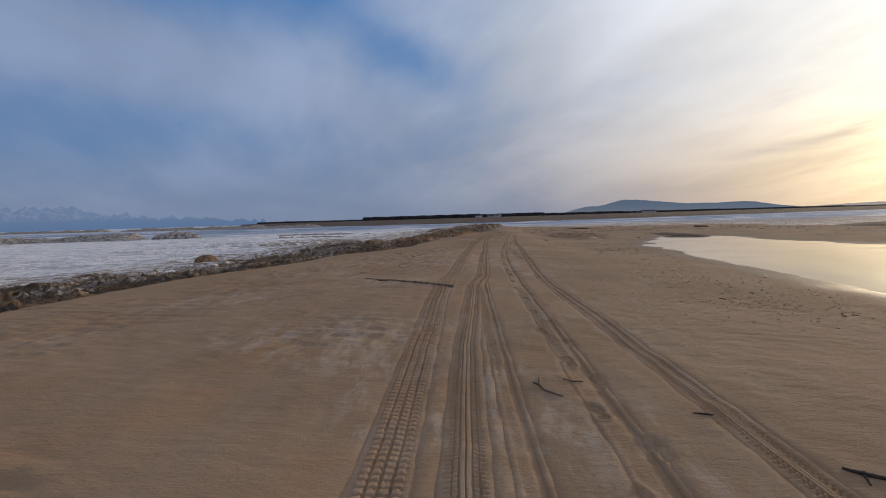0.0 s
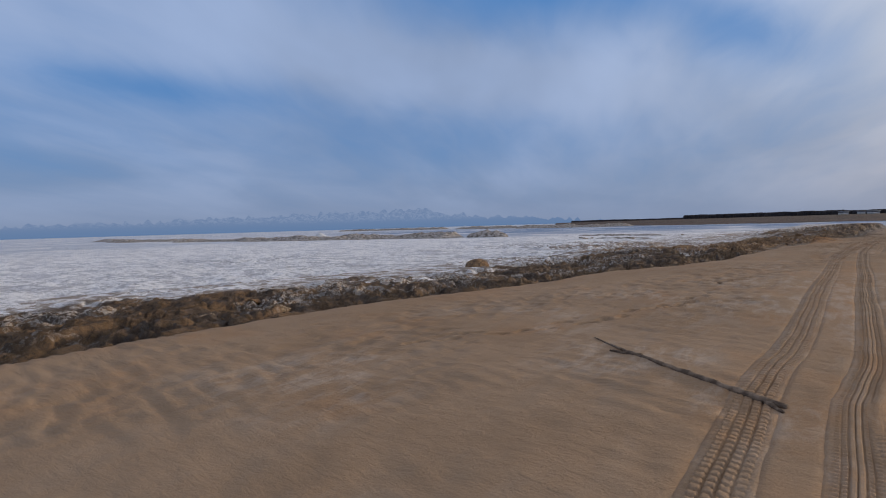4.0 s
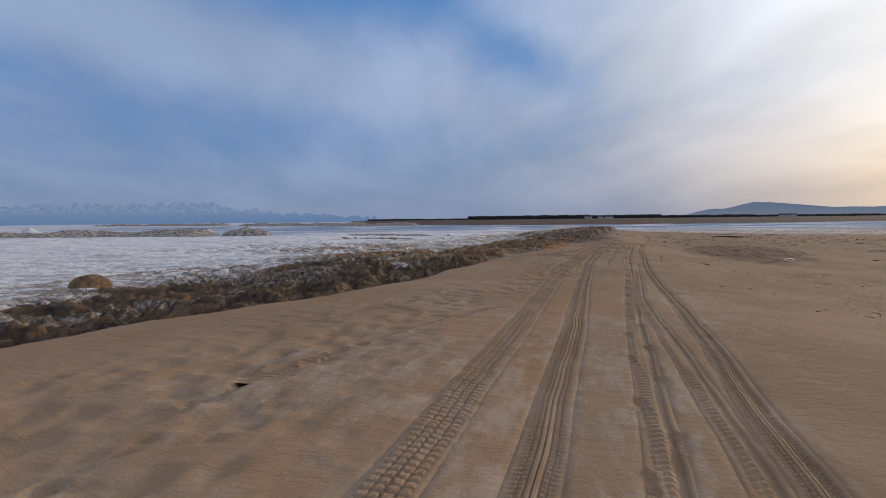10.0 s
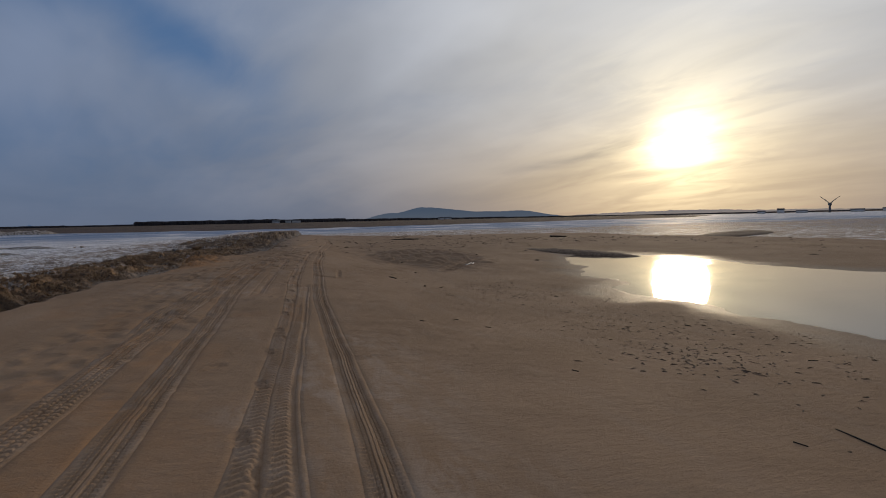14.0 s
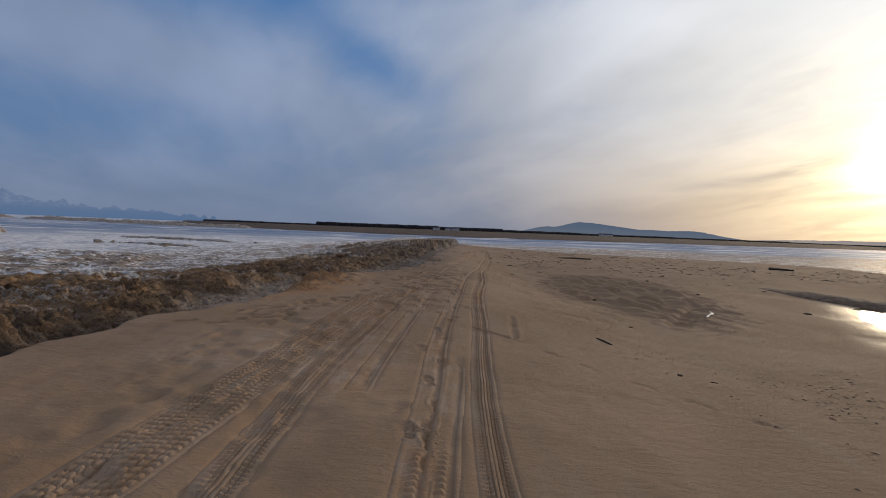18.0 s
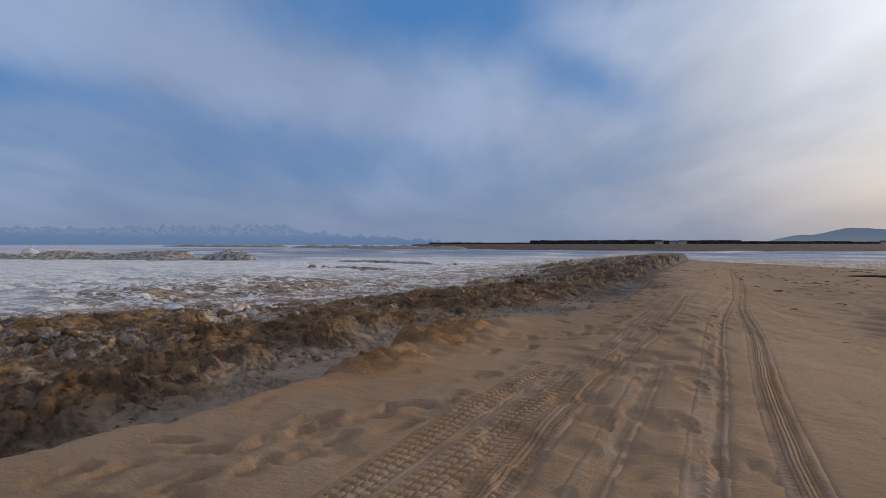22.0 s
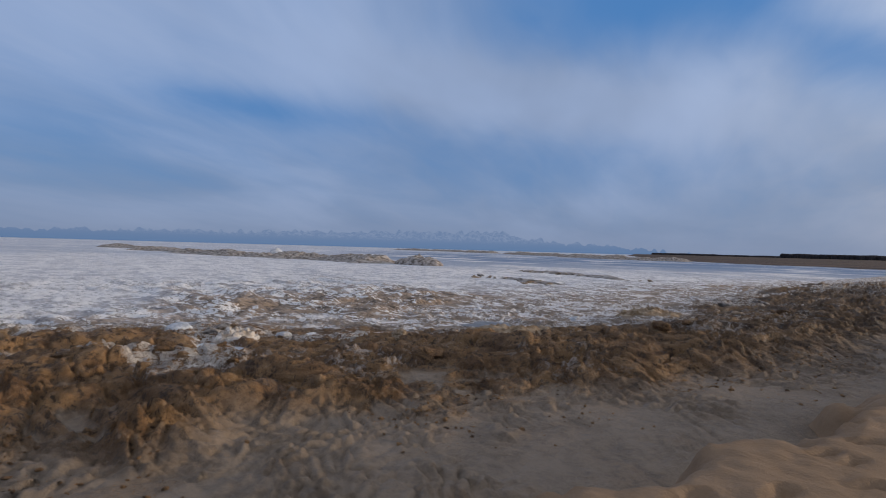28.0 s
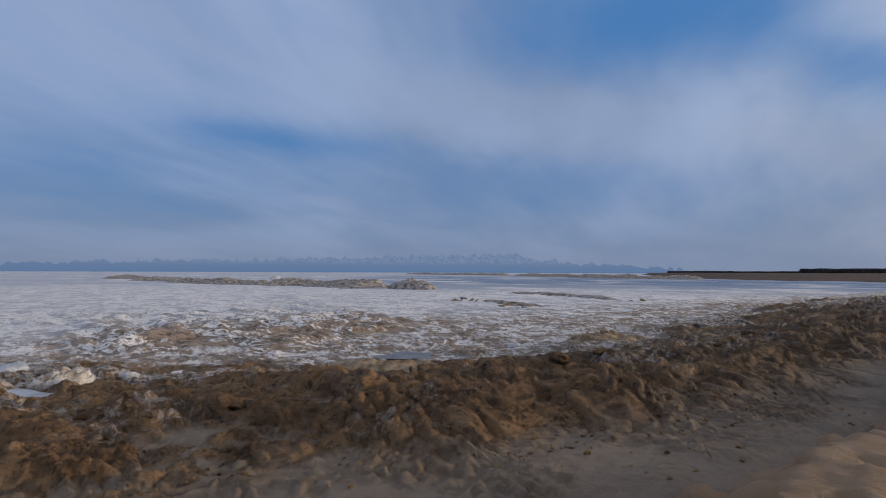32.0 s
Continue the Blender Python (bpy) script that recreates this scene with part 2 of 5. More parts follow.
def ice_material():
    m, t, p = material("rough lake ice")
    q = t.vec("MULTIPLY", p, (0.6, 1.0, 1.0))
    broad = t.noise(q, 0.07, 5.0, 0.6, 0.5)
    mid = t.noise(q, 0.85, 8.0, 0.74, 0.7)
    fine = t.noise(q, 4.5, 6.0, 0.7, 0.5)
    base = t.mix(t.step(mid, 0.43, 0.54), rgb(0.64, 0.63, 0.67), rgb(0.97, 0.94, 0.94))
    base = t.mix(t.math("MULTIPLY", t.step(fine, 0.52, 0.36), 0.55), base, rgb(0.30, 0.30, 0.34))
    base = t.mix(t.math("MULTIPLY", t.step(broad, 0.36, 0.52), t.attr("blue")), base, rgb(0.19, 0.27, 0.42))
    dirt = t.math("MULTIPLY", t.attr("dirt"), t.step(t.math("SUBTRACT", t.math("ADD", t.math("MULTIPLY", mid, 0.5), t.math("MULTIPLY", fine, 0.5)), t.step(t.attr("dirt"), 0.0, 1.3, 0.0, 0.055)), 0.495, 0.45))
    base = t.mix(dirt, base, t.mix(t.step(fine, 0.35, 0.55), rgb(0.12, 0.088, 0.065), rgb(0.45, 0.33, 0.24)))
    finish(t, base, t.step(mid, 0.3, 0.7, 0.55, 0.85), ((mid, 0.6, 0.30), (fine, 0.9, 0.14)))
    return m


def plain_material(name, dark, light, scale=3.0, rough=0.85, bump=0.4, stretch=(1, 1, 1)):
    m, t, p = material(name)
    q = t.vec("MULTIPLY", p, stretch)
    coarse, fine = t.noise(q, scale, 5.0, 0.6), t.noise(q, scale * 9.0, 4.0, 0.7)
    base = t.mix(t.step(coarse, 0.32, 0.68), rgb(*dark), rgb(*light))
    base = t.mix(t.math("MULTIPLY", t.step(fine, 0.45, 0.75), 0.35), base, rgb(*[c * 0.55 for c in dark]))
    finish(t, base, rough, ((coarse, bump, 0.3 / scale), (fine, bump, 0.04 / scale)))
    return m


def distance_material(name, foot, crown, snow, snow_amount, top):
    """Hazy land kilometres away: a glowing backdrop, the air's haze painted into its colour."""
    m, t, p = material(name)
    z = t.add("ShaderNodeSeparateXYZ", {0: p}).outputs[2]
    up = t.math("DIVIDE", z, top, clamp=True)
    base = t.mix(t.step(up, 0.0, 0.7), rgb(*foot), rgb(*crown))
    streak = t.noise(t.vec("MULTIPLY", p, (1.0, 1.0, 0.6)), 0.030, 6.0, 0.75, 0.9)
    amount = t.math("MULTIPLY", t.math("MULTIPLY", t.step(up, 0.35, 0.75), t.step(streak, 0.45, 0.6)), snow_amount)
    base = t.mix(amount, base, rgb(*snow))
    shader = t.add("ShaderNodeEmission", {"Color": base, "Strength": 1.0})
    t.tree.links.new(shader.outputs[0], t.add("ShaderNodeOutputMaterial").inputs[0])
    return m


def water_material():
    m, t, p = material("still pond water")
    q = t.vec("MULTIPLY", p, (0.5, 1.0, 1.0))
    finish(t, rgb(0.06, 0.05, 0.036), t.step(t.noise(q, 0.5, 4.0), 0.45, 0.7, 0.05, 0.13), ((t.noise(q, 3.0, 3.0), 0.02, 0.02),), specular=0.35)
    return m


SAND, RIDGE, ICE, WATER = sand_material(), ridge_material(), ice_material(), water_material()
DRY_GRASS = plain_material("dry marsh grass", (0.048, 0.034, 0.028), (0.125, 0.080, 0.060), 0.035, 0.95, 0.3, (0.5, 2.5, 1.0))
WOODS = plain_material("far bare woods", (0.030, 0.028, 0.032), (0.062, 0.052, 0.050), 0.05, 0.95, 0.2)
DRIFTWOOD = plain_material("weathered driftwood", (0.095, 0.062, 0.043), (0.31, 0.225, 0.160), 9.0, 0.85, 0.7, (1.0, 1.0, 1.0))
DARKWOOD = plain_material("wet dark wood", (0.022, 0.017, 0.014), (0.075, 0.055, 0.042), 12.0, 0.7, 0.7)
PALE = plain_material("bleached white wood", (0.55, 0.52, 0.48), (0.80, 0.78, 0.74), 14.0, 0.6, 0.3)
CRUST = plain_material("dark broken crust", (0.11, 0.077, 0.053), (0.24, 0.165, 0.115), 6.0, 0.85, 0.6)
DIRTY_ICE = plain_material("dirty hummock ice", (0.12, 0.092, 0.070), (0.56, 0.50, 0.46), 1.7, 0.7, 1.0)
MARBLED = plain_material("salt-streaked frozen sand", (0.19, 0.118, 0.060), (0.44, 0.345, 0.25), 5.0, 0.7, 0.9)
PALE_ICE = plain_material("white salty ice", (0.36, 0.29, 0.23), (0.82, 0.76, 0.71), 5.0, 0.6, 1.0)
MELT_ICE = plain_material("grey melt ice", (0.13, 0.125, 0.125), (0.24, 0.23, 0.23), 2.0, 0.4, 0.2)
CLEAN_ICE = plain_material("grey clear ice", (0.40, 0.42, 0.46), (0.70, 0.70, 0.73), 2.0, 0.4, 0.5)
WALL_PAINT = plain_material("far pale walls", (0.50, 0.48, 0.46), (0.66, 0.63, 0.60), 0.3, 0.8, 0.1)
STEEL = plain_material("far grey steel", (0.08, 0.08, 0.09), (0.15, 0.15, 0.16), 0.5, 0.6, 0.1)
# blue and pale tones stand for haze and glow by themselves
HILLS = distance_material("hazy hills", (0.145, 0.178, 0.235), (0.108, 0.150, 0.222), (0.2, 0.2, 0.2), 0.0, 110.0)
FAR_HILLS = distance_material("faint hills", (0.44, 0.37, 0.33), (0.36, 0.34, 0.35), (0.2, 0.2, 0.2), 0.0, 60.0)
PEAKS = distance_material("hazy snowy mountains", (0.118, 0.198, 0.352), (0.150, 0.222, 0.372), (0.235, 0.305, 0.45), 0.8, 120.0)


# ---- numeric noise and meshes ----
def hash2(ix, iy, seed):
    n = (ix.astype(np.int64) * 374761393 + iy.astype(np.int64) * 668265263 + seed * 1442695041) & 0xFFFFFFFF
    n = ((n ^ (n >> 13)) * 1274126177) & 0xFFFFFFFF
    n = ((n ^ (n >> 16)) * 2246822519) & 0xFFFFFFFF
    return ((n ^ (n >> 15)) & 0xFFFFFF) / float(0xFFFFFF)


def vnoise(x, y, seed=0):
    """Smooth noise, 0 to 1, of period-one cells."""
    ix, iy = np.floor(x), np.floor(y)
    fx, fy = x - ix, y - iy
    fx, fy = fx * fx * fx * (fx * (fx * 6 - 15) + 10), fy * fy * fy * (fy * (fy * 6 - 15) + 10)
    a, b = hash2(ix, iy, seed), hash2(ix + 1, iy, seed)
    c, d = hash2(ix, iy + 1, seed), hash2(ix + 1, iy + 1, seed)
    return (a + (b - a) * fx) * (1 - fy) + (c + (d - c) * fx) * fy


def fbm(x, y, octaves=4, seed=0, gain=0.5):
    total, amp, norm = 0.0, 1.0, 0.0
    for k in range(octaves):
        total = total + amp * vnoise(x * 2.03 ** k + 17.3 * k, y * 2.03 ** k - 9.1 * k, seed + k)
        norm += amp
        amp *= gain
    return total / norm


def ridged(x, y, octaves=4, seed=0):
    total, amp, norm = 0.0, 1.0, 0.0
    for k in range(octaves):
        total = total + amp * (1.0 - np.abs(2.0 * vnoise(x * 2.1 ** k + 5.7 * k, y * 2.1 ** k + 3.3 * k, seed + k) - 1.0))
        norm += amp
        amp *= 0.5
    return total / norm


def billow(x, y, octaves=4, seed=0):
    """Rounded tops with sharp creases between, 0 to 1."""
    total, amp, norm = 0.0, 1.0, 0.0
    for k in range(octaves):
        total = total + amp * np.abs(2.0 * vnoise(x * 2.1 ** k + 4.1 * k, y * 2.1 ** k + 8.3 * k, seed + k) - 1.0)
        norm += amp
        amp *= 0.5
    return total / norm


def cells(x, y, seed=0):
    """Broken cells: distance to the middle, nearness of a joint, a number for the cell, offset from its middle."""
    ix, iy = np.floor(x), np.floor(y)
    first, second = np.full(x.shape, 9.0), np.full(x.shape, 9.0)
    number, ox, oy = np.zeros(x.shape), np.zeros(x.shape), np.zeros(x.shape)
    for dx in (-1, 0, 1):
        for dy in (-1, 0, 1):
            cx, cy = ix + dx, iy + dy
            qx, qy = x - cx - hash2(cx, cy, seed), y - cy - hash2(cx, cy, seed + 1)
            dist = np.hypot(qx, qy)
            closer = dist < first
            second = np.where(closer, first, np.minimum(second, dist))
            number = np.where(closer, hash2(cx, cy, seed + 2), number)
            ox, oy = np.where(closer, qx, ox), np.where(closer, qy, oy)
            first = np.where(closer, dist, first)
    return first, second - first, number, ox, oy


def smooth(lo, hi, v):
    s = np.clip((v - lo) / (hi - lo), 0.0, 1.0)
    return s * s * (3 - 2 * s)


def line(points):
    """A function that goes smoothly through (y, value) pairs."""
    ys, vs = np.array([p[0] for p in points], float), np.array([p[1] for p in points], float)

    def at(y):
        return (np.interp(y, ys, vs) * 2 + np.interp(y - 0.7, ys, vs) + np.interp(y + 0.7, ys, vs)) / 4
    return at


def sheet(name, x, y, z, mat, attributes=None):
    """A grid of rows and columns as one smooth mesh."""
    rows, cols = x.shape
    co = np.stack([x, y, z], -1).reshape(-1, 3).astype(np.float32)
    i = (np.arange(rows - 1)[:, None] * cols + np.arange(cols - 1)[None]).reshape(-1)
    quads = np.stack([i, i + 1, i + cols + 1, i + cols], -1).astype(np.int32)
    me = bpy.data.meshes.new(name)
    me.vertices.add(len(co))
    me.vertices.foreach_set("co", co.reshape(-1))
    me.loops.add(quads.size)
    me.loops.foreach_set("vertex_index", quads.reshape(-1))
    me.polygons.add(len(quads))
    me.polygons.foreach_set("loop_start", np.arange(0, quads.size, 4, dtype=np.int32))
    me.polygons.foreach_set("use_smooth", np.ones(len(quads), dtype=bool))
    me.update(calc_edges=True)
    for key, values in (attributes or {}).items():
        a = me.attributes.new(key, "FLOAT", "POINT")
        a.data.foreach_set("value", np.broadcast_to(values, x.shape).reshape(-1).astype(np.float32))
    me.materials.append(mat)
    return new(name, me)


def steps(start, fine, stop, growth, far):
    """Coordinates from start to stop at the fine step, then growing out to far."""
    out = list(np.arange(start, stop, fine))
    gap = fine
    while out[-1] < far:
        gap *= growth
        out.append(out[-1] + gap)
    return out


def spread(lo, hi, fine, growth, far):
    right = steps(hi, fine, hi + fine, growth, far)
    left = [lo + hi - v for v in right]
    return np.array(sorted(set(left[1:])) + list(np.arange(lo, hi, fine)) + right[0:])


# ---- plan ----
edge = line([(-400, -12), (-40, -8.5), (0, -7.2), (8, -6.7), (10.5, -6.5), (12.5, -6.3), (14, -6.0), (15.5, -5.6), (17, -4.8), (19, -4.1), (21, -3.75), (23, -3.1), (25, -2.1), (28, -1.4), (30.5, -1.0), (33, -0.5), (35, 0.1), (36.5, 0.8), (38, 1.40), (39.5, 1.60), (40.3, 1.5), (41.0, 1.9), (41.4, 2.5), (42.0, 2.95), (43.0, 3.1), (44, 3.25), (45, 3.5), (47, 4.0), (50, 4.75), (60, 5.3), (75, 7.2), (90, 9.4), (150, 15), (400, 30)])
crest = line([(-400, 0.1), (0, 0.12), (6, 0.14), (12, 0.18), (18, 0.20), (22, 0.17), (29, 0.12), (33, 0.18), (36, 0.28), (38, 0.34), (41, 0.38), (44, 0.38), (46, 0.38), (60, 0.22), (90, 0.0), (150, -0.35), (220, -0.7)])
middle = line([(-400, 1.2), (0, 1.2), (45, 4.8), (90, 9), (160, 16)])
flat_z = line([(-400, -0.34), (25, -0.34), (38, -0.33), (42, -0.30), (44, -0.24), (46, -0.10), (48, -0.03), (50, -0.02), (55, -0.08), (80, -0.18), (150, -0.38)])
flat_w = line([(-400, 0.05), (31, 0.2), (34, 0.8), (36, 2.0), (37.5, 2.7), (39, 2.9), (41, 3.3), (43, 4.1), (44.5, 3.2), (46, 2.7), (49, 2.0), (54, 1.8), (60, 0.9), (150, 0.2)])
ice_w = line([(-400, 9.5), (20, 9.5), (26, 8.8), (34, 9.2), (38, 10.5), (41, 13), (43, 13), (45, 12), (48, 10), (51, 8.4), (54, 6.6), (58, 7), (64, 8.5), (72, 10.0), (90, 11.5), (150, 8)])
ridge_h = line([(-400, 0.38), (20, 0.40), (28, 0.44), (33, 0.56), (36, 0.62), (38, 0.55), (41, 0.43), (44, 0.36), (47, 0.31), (50, 0.32), (55, 0.31), (60, 0.33), (70, 0.40), (78, 0.62), (86, 0.70), (94, 0.45), (130, 0.25), (160, 0.05)])
pond_near = line([(-60, 13), (-8, 11.2), (5, 10.4), (12, 10.2), (18, 10.0), (22, 10.5), (25, 11.1), (28, 11.7), (31.3, 12.5), (34.5, 13.3), (37, 14.2), (38.5, 15.2), (42.5, 17.6), (44, 19.0)])
pond_far = line([(-60, 16), (-8, 19), (20, 22.0), (27, 21.8), (35, 21.2), (40, 21.4), (44, 20.5)])
POND_Z, ICE_Z = -0.35, -0.46

# centre lines of the wheel tracks: (y, x)
TRACKS = {}
TRACKS["block"] = line([(-30, 0.45), (0, 0.62), (4.3, 0.7), (7.2, 0.77), (10.1, 0.83), (12.5, 0.94), (14.2, 1.15), (17, 1.33), (20.1, 1.53), (23, 1.78), (25.6, 1.94), (28.4, 2.12), (31, 2.5), (33, 2.77), (34.5, 3.03), (36, 3.34), (37.8, 3.74), (39.3, 4.07), (42.2, 4.6), (44.6, 5.0), (48.8, 5.75), (56, 6.97), (90, 12)])
TRACKS["rib"] = line([(-30, 0.9), (0, 1.08), (4.3, 1.16), (7.2, 1.26), (10.1, 1.43), (12, 1.54), (13.2, 1.75), (14.7, 1.88), (17, 2.02), (20, 2.22), (23, 2.46), (25.4, 2.6), (28.2, 2.78), (30.5, 2.98), (33, 3.16), (34.6, 3.44), (36.2, 3.66), (37.9, 3.93), (40, 4.40), (42.4, 4.86), (45.8, 5.38), (49.7, 6.02), (56.3, 7.2), (90, 12.4)])
TRACKS["old"] = line([(-30, 1.4), (0, 1.48), (4.3, 1.52), (7.2, 1.58), (9.5, 1.62), (12.1, 1.71), (14, 1.9), (17, 2.1)])
TRACKS["foot"] = line([(-30, 2), (0, 2.1), (4.3, 2.16), (8.6, 2.32), (12.5, 2.48), (15.8, 2.63), (18.5, 2.8), (21.3, 3.07), (23.4, 3.26), (26.6, 3.63), (28.6, 3.85), (30.4, 4.08), (33.3, 4.35), (35, 4.53), (37.3, 4.86), (39, 5.13), (41, 5.4), (43.5, 5.8), (47.8, 6.67), (60, 8.7), (90, 13)])
TRACKS["side"] = line([(30, 2.1), (32, 2.38), (34.3, 2.75), (35.7, 2.99), (37.2, 3.22), (38.5, 3.55), (39.5, 3.8), (41, 4.1)])
TRACKS["scrape"] = line([(32, 3.55), (35.7, 4.05), (36.7, 4.2), (38.1, 4.45), (42.4, 5)])
TRACKS["late"] = line([(14.5, 3.1), (16, 3.2), (18, 3.27), (20, 3.39), (22.4, 3.52), (24.7, 3.6), (26, 3.7), (30, 4.2), (33.5, 4.62), (36, 5), (40, 5.6)])
TRACKS["lines"] = line([(-30, 2.85), (0, 2.92), (4.3, 2.97), (7.2, 3.01), (9.2, 3.07), (13, 3.1), (15.1, 3.25), (17, 3.43), (20.2, 3.68), (22.3, 3.93), (24.5, 4.14), (27, 4.35), (30, 4.58), (32.1, 4.74), (35.2, 5.13), (38.5, 5.5), (42.4, 6.15), (45.3, 6.5), (52.5, 7.8), (60, 9.1), (90, 13)])
TRACKS["faint"] = line([(19.5, -0.35), (21, 0.15), (21.9, 0.5), (22.6, 0.8), (23.7, 1.2), (25.2, 1.7)])
SPAN = {"faint": (19.7, 25), "block": (-4, 80), "rib": (-4, 80), "old": (-4, 13.2), "foot": (-4, 70), "late": (18, 34), "side": (29, 39.5), "scrape": (32, 40), "lines": (-4, 80)}
WIDTH = {"faint": 0.24, "block": 0.27, "rib": 0.23, "old": 0.13, "foot": 0.18, "late": 0.15, "side": 0.20, "scrape": 0.16, "lines": 0.18}


def pond_depth(x, y):
    """Metres inside the pond's edge (minus: outside)."""
    wiggle = (fbm(x * 0.35, y * 0.35, 3, 31) - 0.5) * 2.2 + (fbm(x * 1.4, y * 1.4, 3, 33) - 0.5) * 0.7
    return np.minimum(np.minimum(x - pond_near(y), pond_far(y) - x), np.minimum(44.0 - y, y + 20.0)) + wiggle


def sand_height(x, y):
    """The sand before wheels and feet."""
    d = x - edge(y) + (fbm(x * 0.5, y * 0.5, 3, 3) - 0.5) * 0.5
    h = crest(y) - 0.03 * np.clip(x - middle(y), -2, 4) + (fbm(x * 0.28, y * 0.28, 3, 5) - 0.5) * 0.10
    near = smooth(300, 40, np.abs(y))
    h = h + near * (fbm(x * 1.3, y * 0.8, 3, 7) - 0.5) * 0.018
    # wind ripples
    bend = (fbm(x * 0.9, y * 0.9, 3, 9) - 0.5) * 4.5
    ripple = (ridged(x * 2.6 + bend * 0.25, y * 9.5 + x * 2.2, 2, 9) - 0.6) * (0.25 + smooth(0.4, 0.65, fbm(x * 0.5 + 40, y * 0.5, 2, 11)))
    h = h + near * (fbm(x * 5.0, y * 5.0, 3, 21) - 0.5) * 0.016 * (0.4 + smooth(0.45, 0.7, fbm(x * 0.5, y * 0.5, 2, 22)))
    h = h + near * (0.012 + 0.022 * smooth(14, 8, y)) * ripple * (smooth(34, 24, y) + 1.1 * smooth(43, 45, y) * smooth(60, 54, y)) * (0.45 + 0.75 * smooth(0.6, -0.6, x - middle(y) + 0.6))
    # trodden and pocked sand
    trod = smooth(1.6, 0.3, np.abs(x - edge(y) - 2.2 - 1.5 * fbm(y * 0.2, x * 0, 2, 14))) * smooth(8, 13, y) * smooth(60, 48, y) + 0.7 * smooth(1.2, 0.2, np.abs(x - middle(y) - 0.3)) * smooth(34, 38, y) * smooth(62, 50, y) + np.exp(-((x - 0.2 - 0.1 * (y - 18)) / 0.8) ** 2 - ((y - 18.0) / 4.0) ** 2)
    f, joint, number, ox, oy = cells(x * 3.8, y * 3.2, 16)
    h = h - near * trod * 0.022 * smooth(0.42, 0.25, f * (1.4 - number)) * (number > 0.45) + near * (0.3 + trod) * (fbm(x * 4.2, y * 4.2, 3, 18) - 0.5) * 0.012
    # crusted and broken near the bank
    crust = smooth(2.0, 0.3, d) * smooth(40, 44, y) * smooth(70, 58, y)
    f, joint, number, ox, oy = cells(x * 2.2 + 0.3 * y, y * 2.2, 34)
    h = h + crust * ((billow(x * 5.0, y * 5.0, 3, 32) - 0.3) * 0.045 + (number - 0.5) * 0.03 * smooth(0.02, 0.12, joint))
    # the left bank falls to the wet strip
    soft = smooth(30, 38, y)
    d = d + soft * ((fbm(x * 1.5, y * 1.5, 3, 29) - 0.5) * 0.8 + (billow(x * 3.5, y * 3.5, 3, 30) - 0.3) * 0.25)
    h = h - smooth(0.40 + 0.15 * soft + 0.12 * smooth(41, 43, y), -0.40, d) * (h - flat_z(y) + 0.22)
    h = np.where(d < -0.5, np.minimum(h, flat_z(y) - 0.18 - 0.25 * np.clip(-0.5 - d, 0, 3)), h)
    # a mound pushed up beside the track
    mound = np.exp(-(np.abs((x - 1.5 - 0.25 * (y - 40.0)) / 0.85) ** 2.6) - np.abs((y - 39.6) / 1.25) ** 2.6)
    h = h + mound * (0.03 + 0.30 * smooth(0.7, -0.5, d) + 0.20 * (billow(x * 0.9 + y * 0.5, y * 1.1, 2, 27) - 0.25))
    torn = smooth(1.5, 0.6, np.hypot((x - 1.7 - 0.2 * (y - 40)) / 1.0, (y - 39.4) / 1.7))
    f, joint, number, ox, oy = cells(x * 3.0 + 0.4 * y, y * 2.6, 36)
    h = h + torn * (0.24 * (billow(x * 2.6, y * 2.2, 3, 28) - 0.28) + 0.11 * (billow(x * 7.5, y * 7.5, 2, 26) - 0.28) + 0.07 * (number - 0.5) * smooth(0.0, 0.10, joint))
    # the right side slopes to the pond and the flats
    s = pond_depth(x, y)
    slope = POND_Z - 0.030 * np.clip(s, -12, 0) - 0.055 * np.clip(s, 0, 1.3)
    turn_in = smooth(20, 32, y)
    right = np.clip((x - middle(y) - 2.5) / 6.0, 0, 1) ** 1.5 * (1 - turn_in) + smooth(0.2, 4.8, x - middle(y)) * turn_in
    flats = POND_Z + 0.10 + (fbm(x * 0.2, y * 0.2, 3, 13) - 0.5) * 0.16 + near * (ridged(x * 0.9, y * 0.9, 3, 15) - 0.55) * 0.09 * smooth(1.0, 5.0, -s)
    outer = np.where(s > -6, slope, np.minimum(slope, flats + 0.1 * smooth(14, 6, -s)))
    h = h * (1 - right) + np.minimum(h, outer) * right
    # a rut and a drag mark
    for ax, ay, bx, by, half, deep in ((5.58, 34.8, 5.88, 36.6, 0.04, 0.028), (5.05, 35.2, 5.5, 34.75, 0.05, 0.024), (9.75, 38.0, 12.9, 42.3, 0.22, 0.06)):
        ln = math.hypot(bx - ax, by - ay)
        f = np.clip(((x - ax) * (bx - ax) + (y - ay) * (by - ay)) / ln ** 2, 0, 1)
        away_from = np.hypot(x - ax - f * (bx - ax), y - ay - f * (by - ay))
        h = h - deep * smooth(half * 1.4, half * 0.5, away_from) * (0.4 + fbm(x * 4, y * 4, 2, 25)) + 0.4 * deep * np.exp(-((away_from - half * 1.8) / (half * 0.6)) ** 2)
    # hummocks of blown sand
    field = smooth(1.0, 0.35, np.hypot((x - 11.3 - 0.15 * (y - 45)) / 3.6, (y - 44.5) / 8.0))
    f, joint, number, ox, oy = cells(x * 1.9 + 0.5 * y, y * 1.15 - 0.45 * x, 17)
    dune = (0.25 + 0.75 * number) * np.sqrt(np.clip(1 - (f * 1.45) ** 2, 0, 1)) * smooth(-0.55, 0.25, ox + 0.6 * oy)
